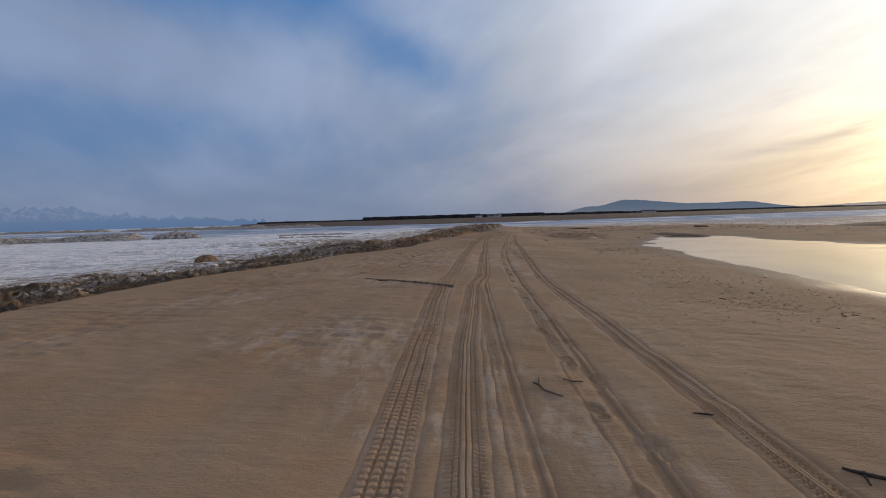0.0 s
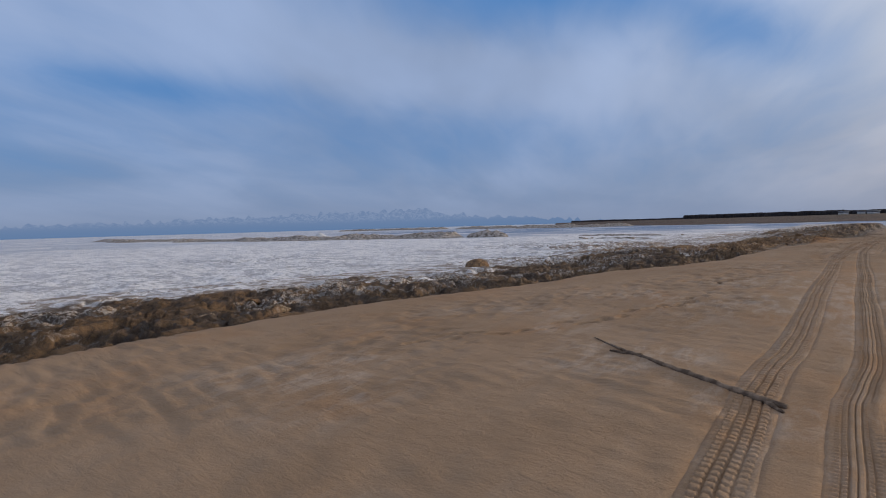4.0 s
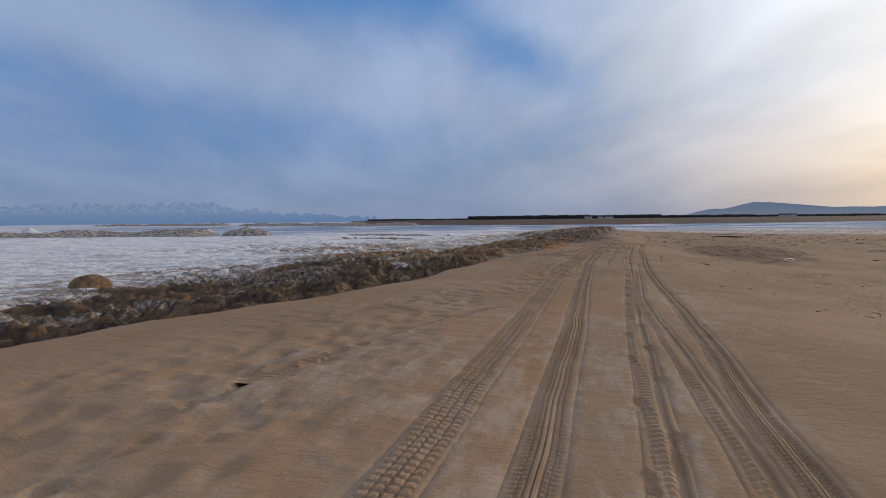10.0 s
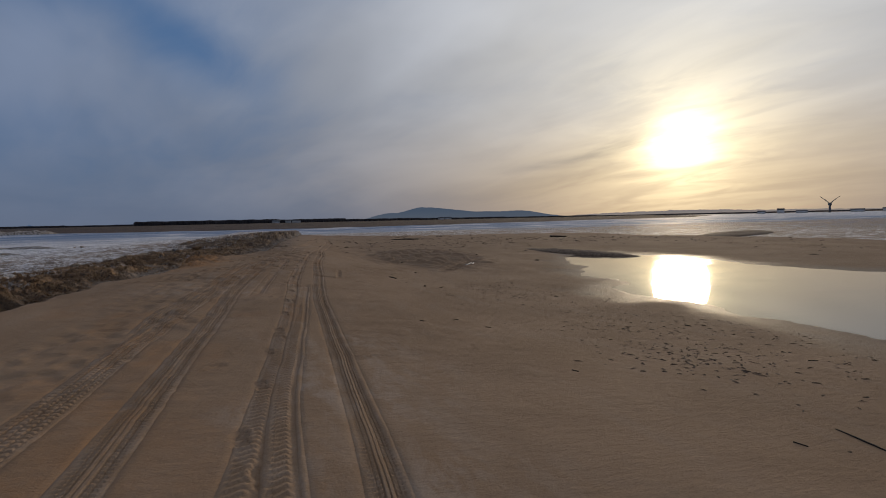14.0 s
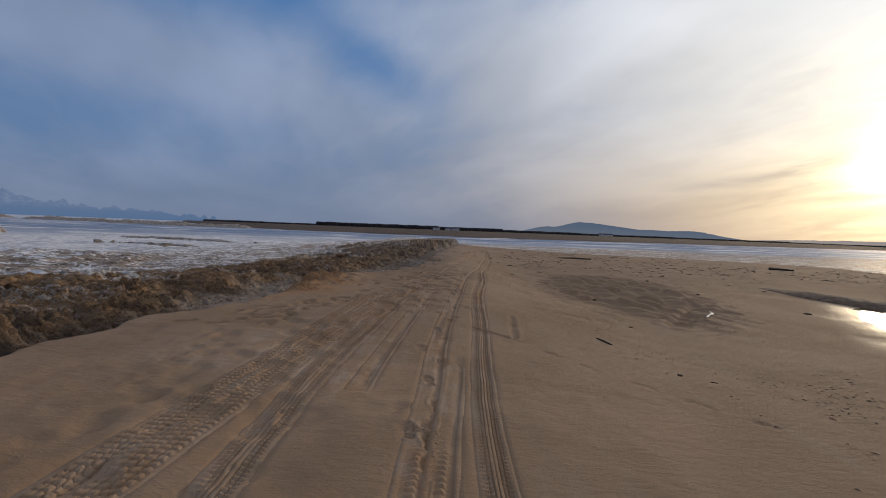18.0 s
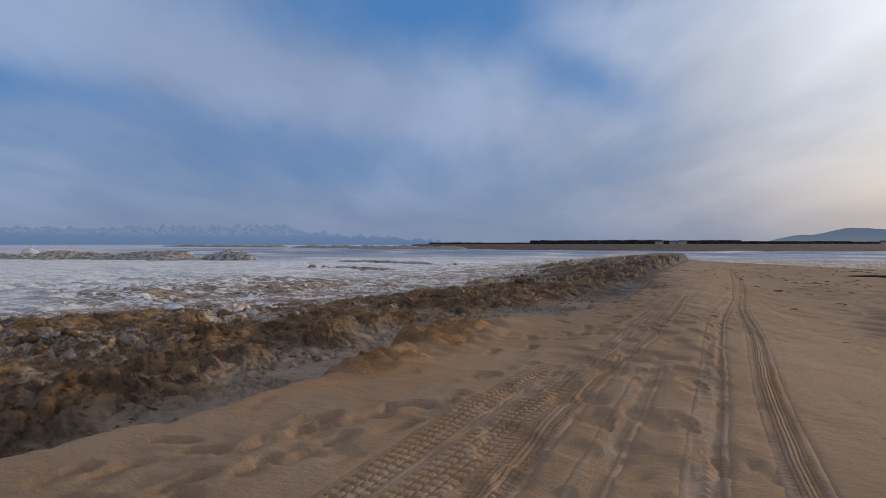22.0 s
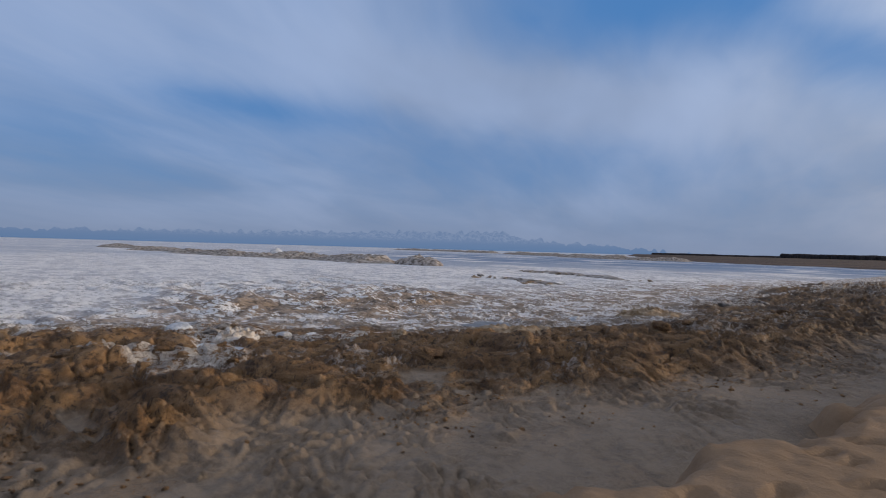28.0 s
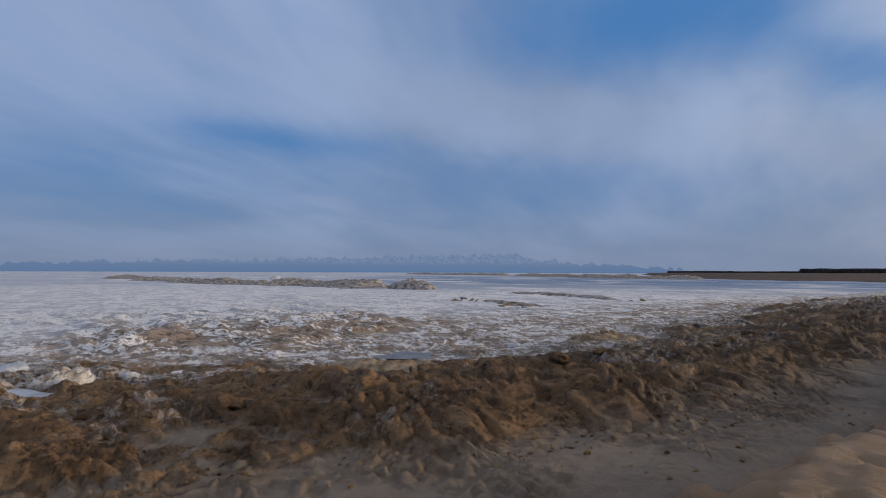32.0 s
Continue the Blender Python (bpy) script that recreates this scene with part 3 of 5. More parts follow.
    h = h + field * (dune * 0.22 + (fbm(x * 1.8, y * 1.8, 3, 20) - 0.5) * 0.05)
    # outer shores
    away = np.maximum(y - 100 + 0.85 * np.clip(x - 8, 0, 45) - 0.6 * np.clip(8 - x, 0, 200), (x - 46 - 0.25 * np.clip(y - 66, 0, 40) - 2.0 * np.clip(30 - y, 0, 400)) * 0.8)
    away = np.maximum(away, (np.abs(x) - 300) * 0.2)
    away = away + (fbm(x * 0.05, y * 0.05, 3, 19) - 0.5) * 12
    h = h - smooth(-4, 5, away) * (h + 1.1)
    return np.maximum(h, -1.3)


def tracks_at(x, y):
    """How deep the sheet is cut away under the pressed tracks."""
    cut = np.zeros_like(x)
    for key, centre in TRACKS.items():
        lo, hi = SPAN[key]
        off = np.abs(x - centre(y))
        inside = smooth(WIDTH[key] / 2 + 0.045, WIDTH[key] / 2 - 0.03, off) * (y > lo + 0.05) * (y < hi - 0.05)
        cut = np.maximum(cut, inside * smooth(hi, hi - 2.0, y))
    return cut * 0.05


def prints(x, y, z):
    """Footprints: trails of steps beside and on the tracks."""
    rng = np.random.default_rng(4)
    trails = []
    for k in range(70):
        yy = 1.5 + k * 0.62
        side = 0.10 if k % 2 else -0.10
        trails.append((float(TRACKS["foot"](yy)) + side, yy, 0.1, 0.045))
    walked = [[(-2.65, 12.0), (-2.38, 12.7), (-1.8, 13.15), (-1.6, 13.95), (-1.15, 14.5), (-1.03, 15.35), (-0.75, 16.1), (-0.49, 17.0)], [(-0.79, 15.82), (-0.44, 16.35), (-0.40, 17.2), (-0.26, 18.0), (-0.30, 19.2), (-0.46, 20.1)], [(1.05, 34.5), (1.59, 34.8), (1.8, 35.1), (2.2, 35.2), (2.21, 36.4), (2.64, 36.8), (3.10, 37.98)], [(1.43, 35.3), (1.65, 35.85), (2.12, 36.02), (2.25, 36.55), (2.68, 36.95)], [(2.12, 34.6), (2.14, 35.45), (2.54, 36.27)], [(3.25, 39.9), (3.72, 40.5), (3.98, 41.1), (4.14, 42.2), (4.28, 42.5), (4.42, 44.5), (4.81, 46.4)]]
    for trail in walked:
        for n, (px, py) in enumerate(trail):
            qx, qy = trail[n + 1] if n + 1 < len(trail) else (2 * px - trail[n - 1][0], 2 * py - trail[n - 1][1])
            turn = -math.atan2(qx - px, qy - py)
            trails.append((px, py, turn, 0.11))
            trails.append(((px + qx) / 2 + 0.12 * math.cos(turn), (py + qy) / 2 + 0.12 * math.sin(turn), turn, 0.10))
    for k in range(34):
        yy = 38.0 + 0.5 * k
        trails.append((3.5 + 0.16 * (yy - 40) + rng.normal() * 0.25, yy, -0.1 + rng.normal() * 0.4, 0.10))
    for k in range(50):
        yy = 10.5 + 28 * rng.random()
        out = 0.8 + 4.6 * rng.random() ** 1.3
        trails.append((float(edge(np.array([yy]))[0]) + out, yy, -0.4 + rng.normal() * 0.4, 0.03 + 0.03 * rng.random()))
    for k in range(8):
        trails.append((5.5 + 0.42 * k, 34.7 - 0.5 * k, 0.7, 0.04))
    for px, py, turn, depth in trails:
        px, py = px + rng.normal() * 0.03, py + rng.normal() * 0.05
        near = (np.abs(x - px) < 0.4) & (np.abs(y - py) < 0.4)
        if not near.any():
            continue
        dx, dy = x[near] - px, y[near] - py
        a, b = dx * math.cos(turn) + dy * math.sin(turn), -dx * math.sin(turn) + dy * math.cos(turn)
        r = np.minimum(np.sqrt((a / 0.058) ** 2 + ((b - 0.06) / 0.098) ** 2), np.sqrt((a / 0.046) ** 2 + ((b + 0.095) / 0.062) ** 2))
        treads = 0.75 + 0.5 * np.sin(b * 160) * smooth(0.2, 0.9, 1.2 - r)
        z[near] += -0.5 * depth * smooth(1.15, 0.8, r) * treads + 0.12 * depth * np.exp(-((r - 1.4) / 0.3) ** 2)
    return z


# ---- the ground ----
ys = np.concatenate([-np.array(steps(1.0, 0.3, 1.3, 1.16, 4300))[::-1], np.arange(-0.9, 3.0, 0.09), np.arange(3.0, 50.0, 0.047), np.array(steps(50.0, 0.06, 56.0, 1.03, 4300))])
us = spread(-5.2, 3.4, 0.047, 1.017, 4300)
uu, yy = np.meshgrid(us, ys)
xx = uu + middle(np.clip(yy, -60, 160))
zz = prints(xx, yy, sand_height(xx, yy)) - tracks_at(xx, yy)
inside = pond_depth(xx, yy)
rust = smooth(1.5, 0.4, np.hypot((xx - 1.75 - 0.2 * (yy - 40)) / 1.05, (yy - 39.0) / 2.3) + (fbm(xx * 1.5, yy * 1.5, 3, 47) - 0.5) * 1.2) + (0.7 - 0.5 * smooth(28, 36, yy)) * smooth(0.5, 0.7, fbm(xx * 1.1, yy * 0.9, 3, 45)) * smooth(1.4, -0.6, xx - middle(yy)) * 0.35
wet = np.clip(smooth(-2.2, 0.2, inside) * 0.9 + smooth(0.35, -0.2, xx - edge(yy)) * (1.0 - 0.6 * smooth(30, 38, yy)), 0, 1)
wet = np.maximum(wet, 0.4 * smooth(2.6, 0.5, xx - edge(yy)) * smooth(39, 44, yy))
between = (TRACKS["block"](yy) + TRACKS["rib"](yy)) / 2
rust = rust + 0.30 * smooth(0.40, 0.05, np.abs(xx - between)) * smooth(13, 16, yy) * smooth(30, 24, yy)
wet = np.clip(wet * (0.6 + 0.8 * fbm(xx, yy, 3, 41)), 0, 1)
salt = smooth(0.5, 4.0, xx - edge(yy)) * smooth(2.6, 0.6, xx - middle(yy)) * smooth(0.42, 0.62, fbm(xx * 0.4, yy * 0.4, 3, 43))
salt = salt + 0.8 * np.exp(-((xx - 0.2 - 0.1 * (yy - 18)) / 0.9) ** 2 - ((yy - 18.0) / 4.0) ** 2)
salt = salt + smooth(1.6, 0.4, np.abs(xx - edge(yy) - 0.9)) * smooth(44, 50, yy) * 0.6
wet = wet * (1 - np.clip(rust, 0, 1))
ground = sheet("ground", xx, yy, zz, SAND, {"wet": wet, "salt": np.clip(salt, 0, 1), "rust": np.clip(rust, 0, 1)})
tagged(ground, "tan rippled beach sand reaching to the horizon", "ground", kind="structure")

# ---- the wheel tracks, pressed into the sand ----
def tread(key, wv, sv):
    """Height of the pressed pattern at wv (-1 to 1 across) and sv metres along."""
    fade = smooth(1.0, 0.93, np.abs(wv))
    worn = 0.35 + 0.9 * fbm(sv * 0.8, wv * 1.5 + 3, 3, 51)
    if key in ("block", "side"):
        col = (wv + 1) * 2.0
        row = np.floor(col)
        phase = (sv / 0.075 + row * 0.5 + 0.25 * np.sin(wv * 6)) % 1.0
        lug = smooth(0.06, 0.16, phase) * smooth(0.98, 0.84, phase)
        gap = smooth(0.04, 0.14, 0.5 - np.abs(col % 1.0 - 0.5))
        return (0.026 * lug * gap - 0.012) * worn * fade
    if key in ("rib", "lines"):
        col = (wv + 1) * 3.0
        rib = smooth(0.04, 0.16, 0.5 - np.abs(col % 1.0 - 0.5))
        outer = smooth(0.36, 0.42, np.abs(wv))
        slant = (sv / 0.052 + 0.9 * np.abs(wv)) % 1.0
        cut = smooth(0.15, 0.35, slant) * smooth(1.0, 0.8, slant)
        return (0.020 * rib * (1 - outer + outer * cut) - 0.010) * worn * fade
    if key == "scrape":
        return -0.012 * np.exp(-((wv - 0.1) / 0.5) ** 2) * worn
    phase = (sv / 0.075 + 0.6 * np.abs(wv)) % 1.0
    kept = smooth(0.42, 0.6, fbm(sv * 0.4, wv * 0.6, 3, 53)) * smooth(0.5, 0.0, wv)
    return (0.014 * smooth(0.2, 0.35, phase) * smooth(0.95, 0.75, phase) - 0.004) * kept * fade


for key, centre in TRACKS.items():
    lo, hi = SPAN[key]
    half = WIDTH[key] / 2
    along = np.concatenate([np.arange(lo, 3.0, 0.06), np.arange(max(lo, 3.0), min(hi, 47), 0.013), np.arange(47, hi, 0.07) if hi > 47 else []])
    across = np.concatenate([[-half - 0.07, -half - 0.045, -half - 0.02], np.linspace(-half, half, 41), [half + 0.02, half + 0.045, half + 0.07]])
    wv, sv = np.meshgrid(across, along)
    px = centre(sv) + wv + (fbm(sv * 1.1, wv * 0 + 2, 2, 55) - 0.5) * 0.03
    rel = np.abs(wv) - half
    ragged = 0.4 + 1.2 * fbm(sv * 2.5, wv * 0 + 1, 3, 57)
    # the wall on the far side from the first wheel stands a little steeper
    floor = {"block": 0.002, "rib": 0.003, "lines": 0.005, "side": 0.004, "scrape": 0.002}.get(key, 0.004)
    wall = {"block": 0.004, "rib": 0.004, "lines": 0.014, "old": 0.016, "foot": 0.018, "faint": 0.006, "late": 0.012, "side": 0.012, "scrape": 0.008}[key]
    inner = smooth(0.008, -0.012, rel)
    profile = -(floor + wall * smooth(-0.1, 0.85, wv / half)) * ragged * inner - 0.035 * smooth(0.035, 0.07, rel)
    end = smooth(lo, lo + 0.4, sv) * smooth(hi, hi - 6.0 if hi > 40 else hi - 1.5, sv)
    profile = profile * (0.25 + 0.75 * end) + tread(key, np.clip(wv / half, -1, 1), sv) * end - 0.05 * smooth(hi - 1.2, hi, sv)
    # the sand under the strip, taken on a coarser grid and drawn between
    cols, rows = np.linspace(0, len(across) - 1, 9).astype(int), np.unique(np.append(np.arange(0, len(along), 4), len(along) - 1))
    coarse = sand_height(px[np.ix_(rows, cols)], sv[np.ix_(rows, cols)])
    part_way = np.stack([np.interp(along, along[rows], coarse[:, k]) for k in range(len(cols))], 1)
    right_of = np.clip(np.searchsorted(across[cols], across, side="right"), 1, len(cols) - 1)
    share = (across - across[cols][right_of - 1]) / (across[cols][right_of] - across[cols][right_of - 1])
    pz = part_way[:, right_of - 1] * (1 - share) + part_way[:, right_of] * share + profile
    if key in ("foot",):
        pz = prints(px, sv, pz)
    r = 0.25 * smooth(0.5, 0.7, fbm(px * 2, sv * 0.5, 3, 59))
    strip = sheet("tyre_track", px, sv, pz, SAND, {"wet": np.zeros_like(px), "salt": 0.5 * np.ones_like(px), "rust": r})
    kinds = {"block": "chunky block tread", "rib": "ribbed tread with cut edges", "lines": "lined tread", "old": "worn smooth tread", "foot": "worn tread and boot prints", "late": "faint tread", "faint": "half-blown old tread", "side": "chunky block tread beside a smooth rut", "scrape": "a shallow worn rut"}
    tagged(strip, "wheel track pressed in the sand with " + kinds[key], "tyre track", kind="structure")


# ---- the ridge of sandy shore ice ----
def ridge_height(wd, y, x):
    """Height of the ice foot at wd metres outward from the sand's edge."""
    fw, iw = flat_w(y), ice_w(y)
    wx = x + (fbm(x * 0.8, y * 0.8, 3, 75) - 0.5) * 1.3
    wy = y + (fbm(x * 0.8 + 9, y * 0.8, 3, 77) - 0.5) * 1.3
    ragged_out = wd + (fbm(x * 1.2, y * 1.2, 2, 79) - 0.5) * 1.3
    rise = smooth(fw - 1.0, fw + 0.6, ragged_out) * smooth(iw + 2.5, iw - 1.5, wd + (fbm(x * 0.5, y * 0.5, 3, 78) - 0.5) * 4)
    # rounded tongues of frozen sand with creases between, knobs and crumbs on them
    u, v = wx * 0.62 + wy * 0.78, wx * 0.78 - wy * 0.62
    tongue = billow(u * 0.50, v * 1.05, 2, 61)
    knob = billow(u * 1.2 + 3, v * 2.2, 3, 63)
    crumb = billow(wx * 7.0, wy * 7.0, 3, 66)
    big = smooth(0.36, 0.62, fbm(x * 0.35 + 8, y * 0.35, 2, 67))
    near_walk = smooth(31, 36, y) * smooth(60, 52, y)
    pebble = billow(u * 2.9, v * 4.0, 2, 65)
    lump = (0.5 + 0.6 * big) * (0.66 * tongue ** 0.8 + 1.0 * knob + 0.40 * pebble) - 0.20
    # farther along it is broken into tilted pieces
    f, joint, number, ox, oy = cells(wx * 1.5 + 0.5 * wy, wy * 1.3 - 0.4 * wx, 63)
    broken_up = (0.15 + 0.85 * number) * smooth(0.0, 0.35, joint) * (0.8 + 0.8 * (ox * (number - 0.4) + oy * 0.5))
    lump = lump + (1 - 0.75 * near_walk) * (0.45 * broken_up - 0.12)
    level = lump * 5.0 + (fbm(x * 1.7, y * 1.7, 2, 62) - 0.5) * 1.5
    shelf = lump + (smooth(0.35, 1.0, level - np.floor(level)) - (level - np.floor(level))) / 5.0
    lump = 0.62 * lump + 0.38 * shelf
    lump = np.where(lump > 0, lump, lump * 0.3)
    lump = np.where(lump > 0.75, 0.75 + 0.45 * (lump - 0.75), lump)
    above = smooth(0.02, 0.22, lump)
    ledge = smooth(0.45, 0.7, vnoise(u * 1.1 + 20, v * 2.6, 70)) * smooth(0.05, 0.3, lump)
    f, groove, number, ox, oy = cells(u * 1.7 + 0.5 * knob, v * 1.9 + 0.4 * tongue, 60)
    lump = lump + 0.14 * ledge + above * ((crumb - 0.3) * 0.24 + 0.22 * (number - 0.45) - 0.30 * smooth(0.16, 0.0, groove))
    f, joint, number, ox, oy = cells(wx * 5.2, wy * 4.8, 64)
    chunk = (0.2 + 0.8 * number) * smooth(0.0, 0.3, joint)
    out = smooth(fw + 1.2, iw, wd)
    base = flat_z(y) * (1 - out) + (ICE_Z + 0.03) * out
    puddle = np.maximum(smooth(1.0, 0.6, np.hypot((x + 4.6) / 0.9, (y - 51.8) / 1.0)), smooth(1.0, 0.6, np.hypot((x + 5.4) / 1.0, (y - 44.4) / 0.5)))
    h = base + rise * (1 - 0.45 * out) * ridge_h(y) * 1.15 * (0.06 + lump) * (1 - puddle)
    h = h + (1 - rise) * smooth(0.0, 1.2, wd) * (billow(x * 2.2, y * 2.0, 4, 69) - 0.3) * 0.05
    patch = smooth(0.42, 0.6, fbm(x * 0.9, y * 0.9, 3, 68) + 0.16 * smooth(1.4, 0.2, fw - wd)) * smooth(0.2, 1.0, wd)
    h = h + (1 - above * rise) * patch * ((crumb - 0.3) * 0.10 + (chunk - 0.4) * 0.06) * smooth(28, 34, y)
    return h - 0.18 * smooth(0.5, -0.5, wd) - 0.3 * smooth(14.0, 15.4, wd), above * rise


ry = np.concatenate([-np.array(steps(0.0, 0.4, 0.5, 1.12, 120))[::-1], np.arange(0.2, 10, 0.2), np.arange(10, 33, 0.075), np.arange(33, 56, 0.033), np.array(steps(56, 0.05, 58, 1.017, 165))])
rw = np.concatenate([np.arange(-0.5, 9.0, 0.040), np.arange(9.0, 15.6, 0.065)])
wd, yy = np.meshgrid(rw, ry)
xx = edge(yy) - wd
zz, above = ridge_height(wd, yy, xx)
lean = (fbm(xx * 1.6, yy * 1.6, 3, 71) - 0.5) * 0.22 * smooth(1.0, 2.5, wd)
# grey covers the flat and the hollows, where shade is put into the colour
grey = np.clip(1 - above * 1.3 + (fbm(xx * 2, yy * 2, 3, 72) - 0.5) * 0.5 + smooth(58, 66, yy) * 0.25, 0, 1)
salty = smooth(0.40, 0.56, fbm(xx * 0.6, yy * 0.6, 3, 73))
frost = np.clip(0.62 * salty * above * smooth(1.2, 3.6, wd) + 0.08 * smooth(34, 28, yy) * above + 0.6 * salty * smooth(5.5, 8.5, wd) + 0.9 * np.exp(-((xx + 6.3) / 1.0) ** 2 - ((yy - 45.0) / 0.7) ** 2) + 0.85 * smooth(0.45, 0.1, np.abs((yy - 42.2) - 0.7 * (xx + 5.4))) * smooth(2.0, 1.5, np.abs(xx + 5.2)) + 0.8 * np.exp(-((xx + 3.8) / 0.7) ** 2 - ((yy - 34.8) / 0.9) ** 2), 0, 1)
icy = smooth(-1.8, 1.2, wd - ice_w(yy) + (fbm(xx * 0.5, yy * 0.5, 3, 74) - 0.5) * 4)
ridge = sheet("shore_ice_ridge", xx + lean, yy + lean * 0.6, zz, RIDGE, {"grey": grey, "frost": frost, "icy": icy, "far": np.clip(0.95 * smooth(45, 54, yy) + smooth(39, 33, yy), 0, 1)})
tagged(ridge, "lumpy brown ridge of sandy ice along the shore", "ice ridge", kind="structure")

# ---- the frozen lake ----
iy = np.concatenate([-np.array(steps(0.0, 0.5, 0.6, 1.12, 4300))[::-1], np.arange(0.5, 20, 0.25), np.arange(20, 75, 0.16), np.array(steps(75, 0.2, 76, 1.045, 4300))])
ix = np.concatenate([-np.array(steps(30.0, 0.2, 30.2, 1.05, 4300))[::-1], np.arange(-29.9, 0, 0.16), np.array(steps(0, 0.3, 0.5, 1.12, 4300))])
xx, yy = np.meshgrid(ix, iy)
off = edge(np.clip(yy, -400, 400)) - xx
rough_ice = smooth(60, 8, off) * smooth(2, 5, off) * smooth(150, 90, np.abs(yy))
hump = np.clip(ridged(xx * 0.35, yy * 0.55, 4, 81) - 0.5, 0, 1) * 0.55 + (fbm(xx * 1.8, yy * 2.6, 4, 83) - 0.5) * 0.32
broken = smooth(0.42, 0.6, fbm(xx * 0.06, yy * 0.09, 3, 85))
zz = ICE_Z + rough_ice * (0.35 + 0.65 * broken) * hump + (fbm(xx * 0.05, yy * 0.05, 2, 87) - 0.5) * 0.05
dirt = np.clip(smooth(44, 6, off) * smooth(150, 80, np.abs(yy)), 0, 1) * (0.30 + 0.70 * broken) + 0.85 * smooth(26, 8, off) * smooth(42, 50, yy) * smooth(130, 90, yy)
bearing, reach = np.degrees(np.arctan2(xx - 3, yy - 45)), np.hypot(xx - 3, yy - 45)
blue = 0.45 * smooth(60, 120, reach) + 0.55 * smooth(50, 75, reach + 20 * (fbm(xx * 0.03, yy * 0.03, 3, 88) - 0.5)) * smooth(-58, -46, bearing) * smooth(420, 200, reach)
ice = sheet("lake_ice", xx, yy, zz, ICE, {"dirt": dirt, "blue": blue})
tagged(ice, "white rough ice of a frozen lake reaching the horizon", "lake ice", kind="structure")

# ---- the pond ----
py_, px_ = np.meshgrid(np.linspace(-22, 46, 60), np.linspace(7.5, 30, 40), indexing="ij")
pond = sheet("water", px_, py_, np.full_like(px_, POND_Z), WATER)
tagged(pond, "shallow still pond mirroring the evening sky", "pond", kind="structure")


# ---- the far shore ----
bank = line([(-60, 900), (-26, 900), (-22, 760), (-20.5, 480), (-18, 310), (-12, 240), (-4, 215), (6, 205), (12, 212), (18, 235), (24, 265), (32, 320), (42, 440), (60, 600)])
az = np.radians(np.linspace(-22.2, 48, 420))
rr = np.linspace(0, 1, 60) ** 2
aa, kk = np.meshgrid(az, rr)
near_r = bank(np.degrees(aa)) * (1 + (fbm(np.degrees(aa) * 0.5, aa * 0 + 1, 4, 91) - 0.5) * 0.14)
rad = near_r + kk * (1500 - near_r)
plain_top = 2.6 * smooth(0.0, 0.75, (rad - near_r) / 950.0) + 0.5 * smooth(0, 25, rad - near_r)
pz = -0.6 + plain_top * smooth(48, 40, np.degrees(aa)) + (fbm(rad * 0.02, aa * 60, 3, 93) - 0.5) * 0.35 * smooth(0, 30, rad - near_r)
plain = sheet("far_plain", rad * np.sin(aa), rad * np.cos(aa), pz, DRY_GRASS)
tagged(plain, "low brown marsh plain across the ice", "far shore", kind="structure")


def loose(name, verts, faces, mat):
    me = bpy.data.meshes.new(name)
    me.from_pydata(verts, [], faces)
    me.materials.append(mat)
    return new(name, me)


def woods(rows):
    """A belt of far trees; rows: azimuths from and to, distances from and to, height, count."""
    rng = random.Random(8)
    verts, faces = [], []
    for a0, a1, r0, r1, tall, count in rows:
        for k in range(count * 3):
            f = (k + rng.random()) / (count * 3)
            a = radians(a0 + (a1 - a0) * f)
            r = r0 + (r1 - r0) * f + rng.uniform(0, 90)
            h = tall * (rng.uniform(0.86, 1.0) + 0.10 * noise.noise((a * 60, 0, 0)))
            wide = rng.uniform(1.6, 3.2)
            cx, cy = r * math.sin(a), r * math.cos(a)
            base = len(verts)
            turn = rng.random()
            for lift, size in ((0.0, 0.9), (0.35, 1.2), (0.78, 1.0), (0.96, 0.6)):
                for q in range(5):
                    ang = turn + q * math.tau / 5
                    s = wide * size * rng.uniform(0.75, 1.25)
                    verts.append((cx + s * math.cos(ang), cy + s * math.sin(ang), 1.5 + h * lift * rng.uniform(0.95, 1.05)))
            verts.append((cx, cy, 1.5 + h))
            for ring in range(3):
                for q in range(5):
                    n = (q + 1) % 5
                    faces.append((base + ring * 5 + q, base + ring * 5 + n, base + ring * 5 + 5 + n, base + ring * 5 + 5 + q))
            for q in range(5):
                faces.append((base + 15 + q, base + 15 + (q + 1) % 5, base + 20))
    return loose("far_woods", verts, faces, WOODS)


forest = woods([(-20.5, -15.0, 1290, 1190, 5.2, 360), (-15.0, -9.6, 1190, 1090, 4.4, 340), (-9.6, 3.0, 1060, 1000, 8.6, 830), (3.0, 10.0, 1000, 960, 7.4, 470), (10.0, 18.0, 960, 1000, 5.6, 450), (18.0, 27.0, 1000, 1080, 4.6, 510), (27.0, 36.5, 1080, 1150, 3.9, 540), (36.5, 43.0, 1150, 1250, 3.0, 300), (43, 62, 1500, 1700, 4.0, 500)])
tagged(forest, "dark belt of far bare woods", "woods", kind="stuff")


